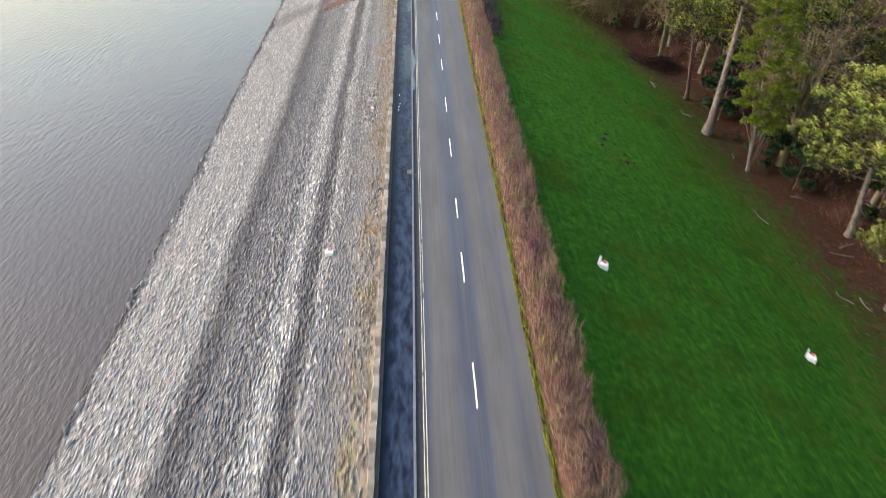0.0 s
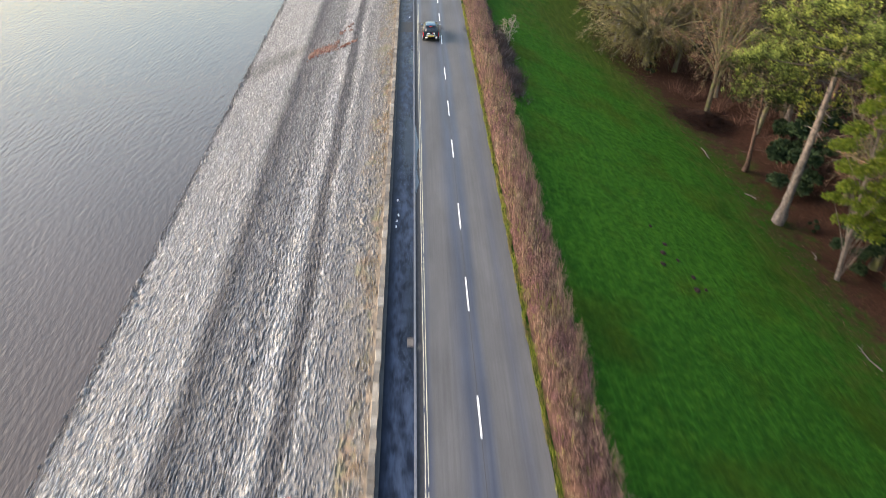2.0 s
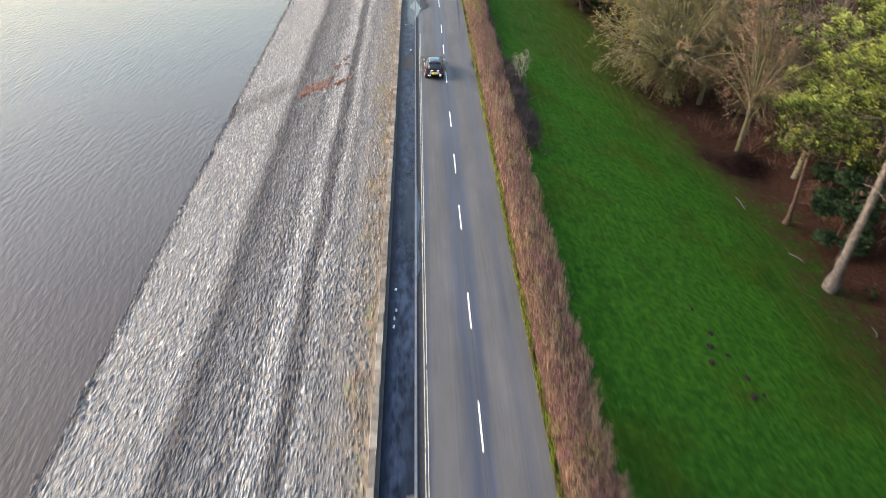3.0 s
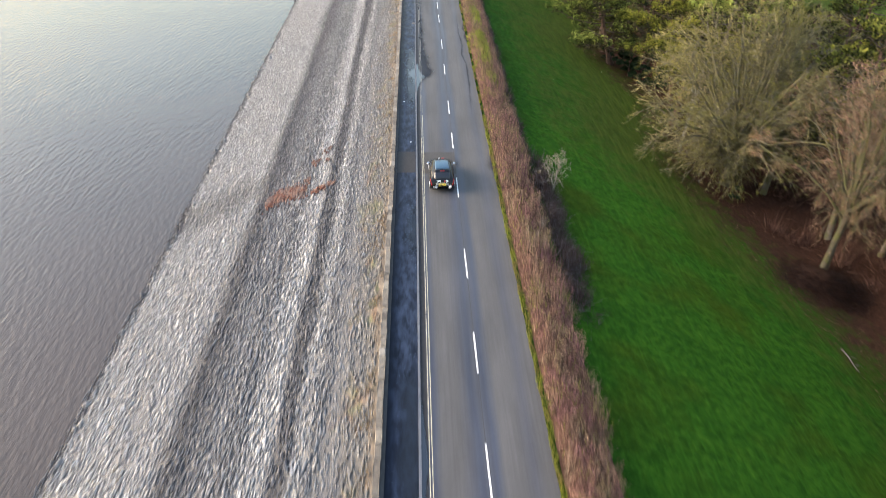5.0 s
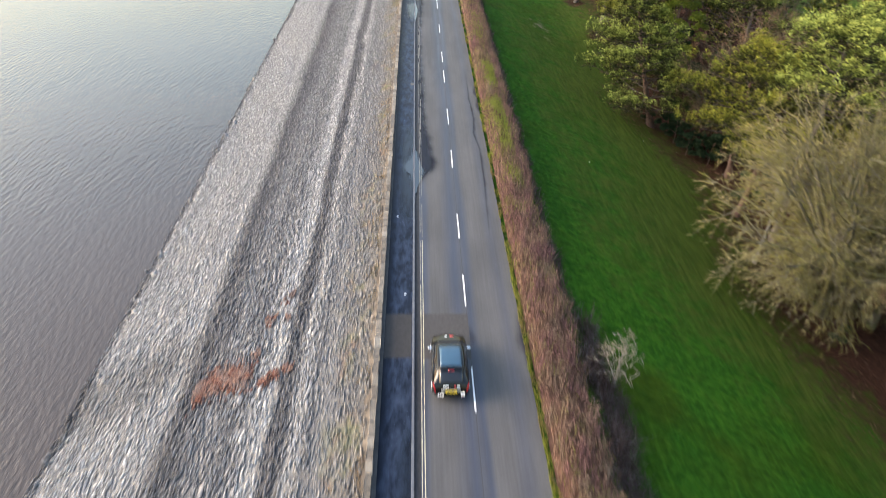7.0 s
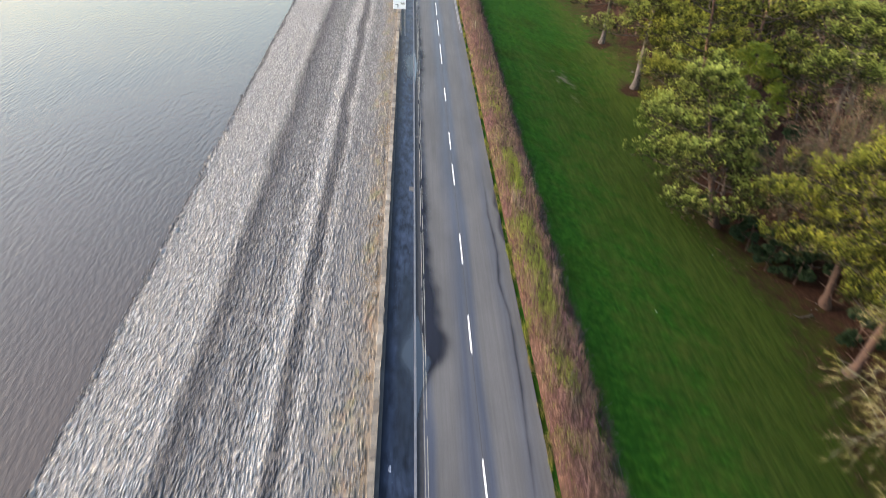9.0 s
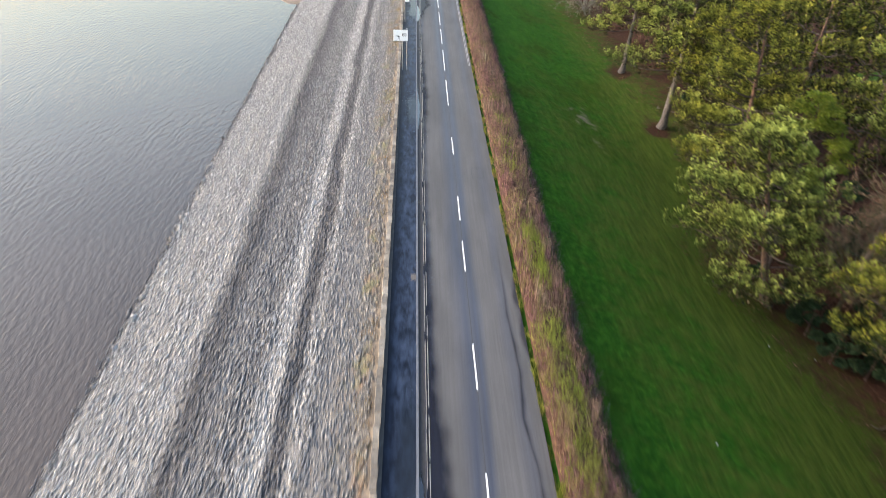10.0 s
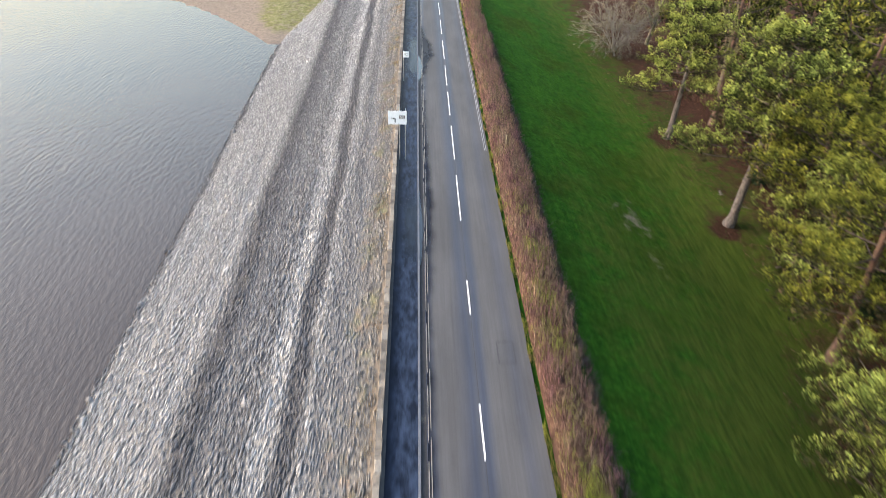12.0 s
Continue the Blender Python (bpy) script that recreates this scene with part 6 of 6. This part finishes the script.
        finish("molehill", bm, SOIL, "small dark soil molehill on grass", "molehill", "molehills", "", True)
    # fallen branches
    spots = [(36.3, 51.6), (33.4, 34.2), (34.6, 35.2), (36.8, 42.5), (37.6, 41.2), (30.4, 69.0), (33.0, 59.0), (29.0, 124.0), (31.0, 131.5), (30.6, 44.8), (27.0, 172.0), (27.5, 160.0), (30.0, 118.0), (28.6, 77.5)]
    for k, (x, y) in enumerate(spots):
        t = Tubes()
        L, a = 1.2 + 0.35 * (k % 5), k * 2.3
        s = np.linspace(0, 1, 7)
        px, py = x + math.cos(a) * L * s, y + math.sin(a) * L * s
        pts = np.stack([px + 0.1 * np.sin(5 * s + k), py + 0.1 * np.cos(4 * s), land(px, py) + 0.07 + 0.25 * s * (k % 3) * 0.5], -1)
        t.add(pts, np.linspace(0.07, 0.02, 7), 6)
        for q in (2, 4, 5):
            w = np.array([math.cos(a + 0.8 * (-1) ** q), math.sin(a + 0.8 * (-1) ** q), 0.35]) * 0.5
            t.add(np.array([pts[q], pts[q] + w * 0.5, pts[q] + w]), np.array([0.03, 0.02, 0.01]), 4)
        tagged(new("fallen_branch", t.mesh("fallen_branch", BARK_DEAD)), "grey dead branch lying on leaf litter", "branch", "fallen branches")


def road_details():
    stain("damp_patch", -2.7, [(105.0, 0.0), (107.9, 0.35), (109.5, 1.2), (111.2, 1.8), (114.5, 1.42), (120.5, 0.95), (128, 0.9), (135, 0.7), (146, 0.7), (153, 0.9), (159, 1.1), (165, 0.9), (175, 0.7), (185, 0.6), (189.5, 1.1), (192.8, 1.75), (196, 1.8), (200, 1.0), (206, 0.5), (212, 0.4), (222, 0.0)],
          DAMP, "dark damp stain spreading from the gutter", 0.006, 2)
    stain("damp_patch", 3.04, [(86.5, 0.0), (88.3, -0.35), (90.0, -0.6), (91.3, -0.5), (92.8, -0.3), (95, 0.0)], DAMP_THIN, "dark damp stain beside the verge", 0.01, 4, None, "stain", 0.55)
    stain("damp_patch", 3.04, [(119.5, 0.0), (123.0, -0.45), (125.0, -0.25), (126.5, -0.5), (130.5, 0.0)], DAMP_THIN, "dark damp stain beside the verge", 0.006, 5, None, "stain", 0.3)
    stain("damp_patch", 0.06, [(88.9, 0.0), (90.2, 0.65), (91.4, 0.3), (92.4, 0.0)], DAMP_THIN, "dark damp stain on a road repair", 0.01, 7, None, "stain", 0.35)
    stain("damp_patch", 0, [(98, 0.05), (104, 0.3), (109, 0.42), (114, 0.34), (119, 0.46), (125, 0.4), (133, 0.05)], DAMP_THIN, "narrow dark damp streak along the road", 0.005, 6,
          ([100, 104.9, 108, 114, 117, 120, 125, 131], [2.0, 2.1, 2.2, 2.3, 1.95, 2.2, 2.05, 2.25]))
    # rain water in the gutter and wet sheen on the footway
    for rows in ([(53.2, 0.1), (55.4, 0.42), (57.2, 0.2), (59.6, 0.28), (61.4, 0.42), (66, 0.1)], [(105.4, 0.1), (108, 0.42), (110, 0.85), (112, 0.4), (114.6, 0.12)], [(149.8, 0.1), (154.6, 0.4), (158, 0.25), (161.5, 0.1)], [(184, 0.1), (186, 0.5), (190.5, 0.55), (193.6, 0.1)]):
        stain("puddle", -3.03, rows, PUDDLE, "shallow rain puddle reflecting sky by the kerb", 0.0075, rows[0][0], None, "puddle", 0.2, 1.2)
    stain("puddle", -3.17, [(106.5, -0.1), (108.4, -0.5), (110.4, -1.1), (112.4, -0.6), (115, -0.1)], PUDDLE, "shallow puddle on the footway", 0.096, 15, None, "puddle", 0.6, 2.0)
    for rows in ([(53.5, -1.0), (56, -1.45), (66, -1.45), (70, -1.0)], [(100, -1.2), (104, -1.45), (117, -1.45), (121, -1.0)], [(149, -1.0), (152, -1.45), (159, -1.45), (162, -1.1)], [(183, -1.0), (186, -1.45), (198, -1.45), (202, -1.0)], [(75, -0.6), (79, -1.2), (84, -1.0), (87, -0.6)], [(33, -0.6), (37, -1.1), (46, -0.9), (50, -0.6)]):
        stain("wet_sheen", -3.17, rows, SHEEN, "thin film of rain water on the dark footway", 0.094, rows[0][0], None, "wet patch", 0.9, 5.0)
    for x0, x1, y0, y1, z in ((-2.7, 0.05, 88.8, 92.5, 0.004), (-4.68, -3.2, 88.8, 92.4, 0.0935)):
        bm = bmesh.new()
        box(bm, (x0, y0, z - 0.03), (x1, y1, z))
        finish("asphalt_repair", bm, PATCH if x0 > -3 else PATCH_DARK, "brownish asphalt repair strip across the road", "road patch", "", "structure")
    for x0, x1, y0, y1 in ((1.28, 2.3, 141.7, 141.8), (1.28, 2.3, 143.4, 143.5), (1.28, 1.36, 141.81, 143.39), (2.22, 2.3, 141.81, 143.39)):
        bm = bmesh.new()
        box(bm, (x0, y0, -0.03), (x1, y1, 0.004))
        finish("repair_seam", bm, TAR, "dark tar seam round a square road repair", "road patch", "repair seams", "structure")
    for x, y in ((-3.32, 38.5), (-3.3, 128.4)):
        cover = thing("manhole_cover", "rusty brown iron cover set in the footway", "manhole cover", (x, y, 0.09), 0, "", "structure")
        bm = bmesh.new()
        box(bm, (-0.2, -0.3, -0.05), (0.14, 0.3, 0.006), 0.003)
        part("lid", bm, IRON, cover)
    for y in (137.8, 173.5, 38.2):
        drain = thing("drain_grate", "dark iron drain grate in the gutter", "drain", (-2.88, y, -0.012), 0, "drains", "structure")
        for k in range(6):
            bm = bmesh.new()
            box(bm, (-0.13, -0.22 + k * 0.08, -0.05), (0.13, -0.18 + k * 0.08, 0.008), 0.004)
            part("bar", bm, IRON, drain)
    rng = random.Random(5)
    for x, y in ((-4.28, 52.8), (-4.3, 50.2), (-4.32, 49.5), (-4.2, 50.9), (-3.6, 94.2), (-4.25, 103.0), (13.2, 118.0), (30.5, 126.3), (30.3, 125.8), (29.4, 124.8), (29.9, 125.0), (31.9, 127.4), (33.2, 128.3), (26.2, 129.5), (22.2, 129.4)):
        z = float(land(x, y)) if x > 0 else 0.09
        bm = bmesh.new()
        bmesh.ops.create_icosphere(bm, subdivisions=1, radius=0.055)
        for q in bm.verts:
            q.co = Vector((q.co.x * 1.3, q.co.y, q.co.z * 0.5)) * (rng.uniform(0.35, 0.7) if x > 0 else rng.uniform(0.7, 1.3)) + Vector((x, y, z + 0.03))
        finish("litter_scrap", bm, WHITE_VINYL, "crumpled white scrap of litter on the ground", "litter", "litter scraps")
    # loose stones along the waterline
    rng2 = np.random.default_rng(31)
    n = 450
    y = rng2.uniform(0, 212, n)
    x = -23.0 + rng2.normal(0, 0.22, n)
    size = rng2.gamma(5, 0.024, (n, 1)) * rng2.uniform(0.8, 1.2, (n, 3))
    v = turned(rng2, stone_shape(rng2, n) * size[:, None], 0.3) + np.stack([x, y, land(x, y) + 0.12], -1)[:, None]
    f = stone_faces(n)
    tagged(new("waterline_stone_edge", mesh_from("waterline_stone_edge", v.reshape(-1, 3), f, STONE)), "loose grey stones along the waterline", "stones", kind="stuff")


build_car((-1.2, 85.75, 0), 0)
build_signs()
notice_post(37.9, 162.8)
survey_marker(-8.64, 29.25, False, 0)
survey_marker(9.82, 29.04, True, -25)
survey_marker(24.2, 25.1, True, -25)
rubble()
low_growth()
road_details()
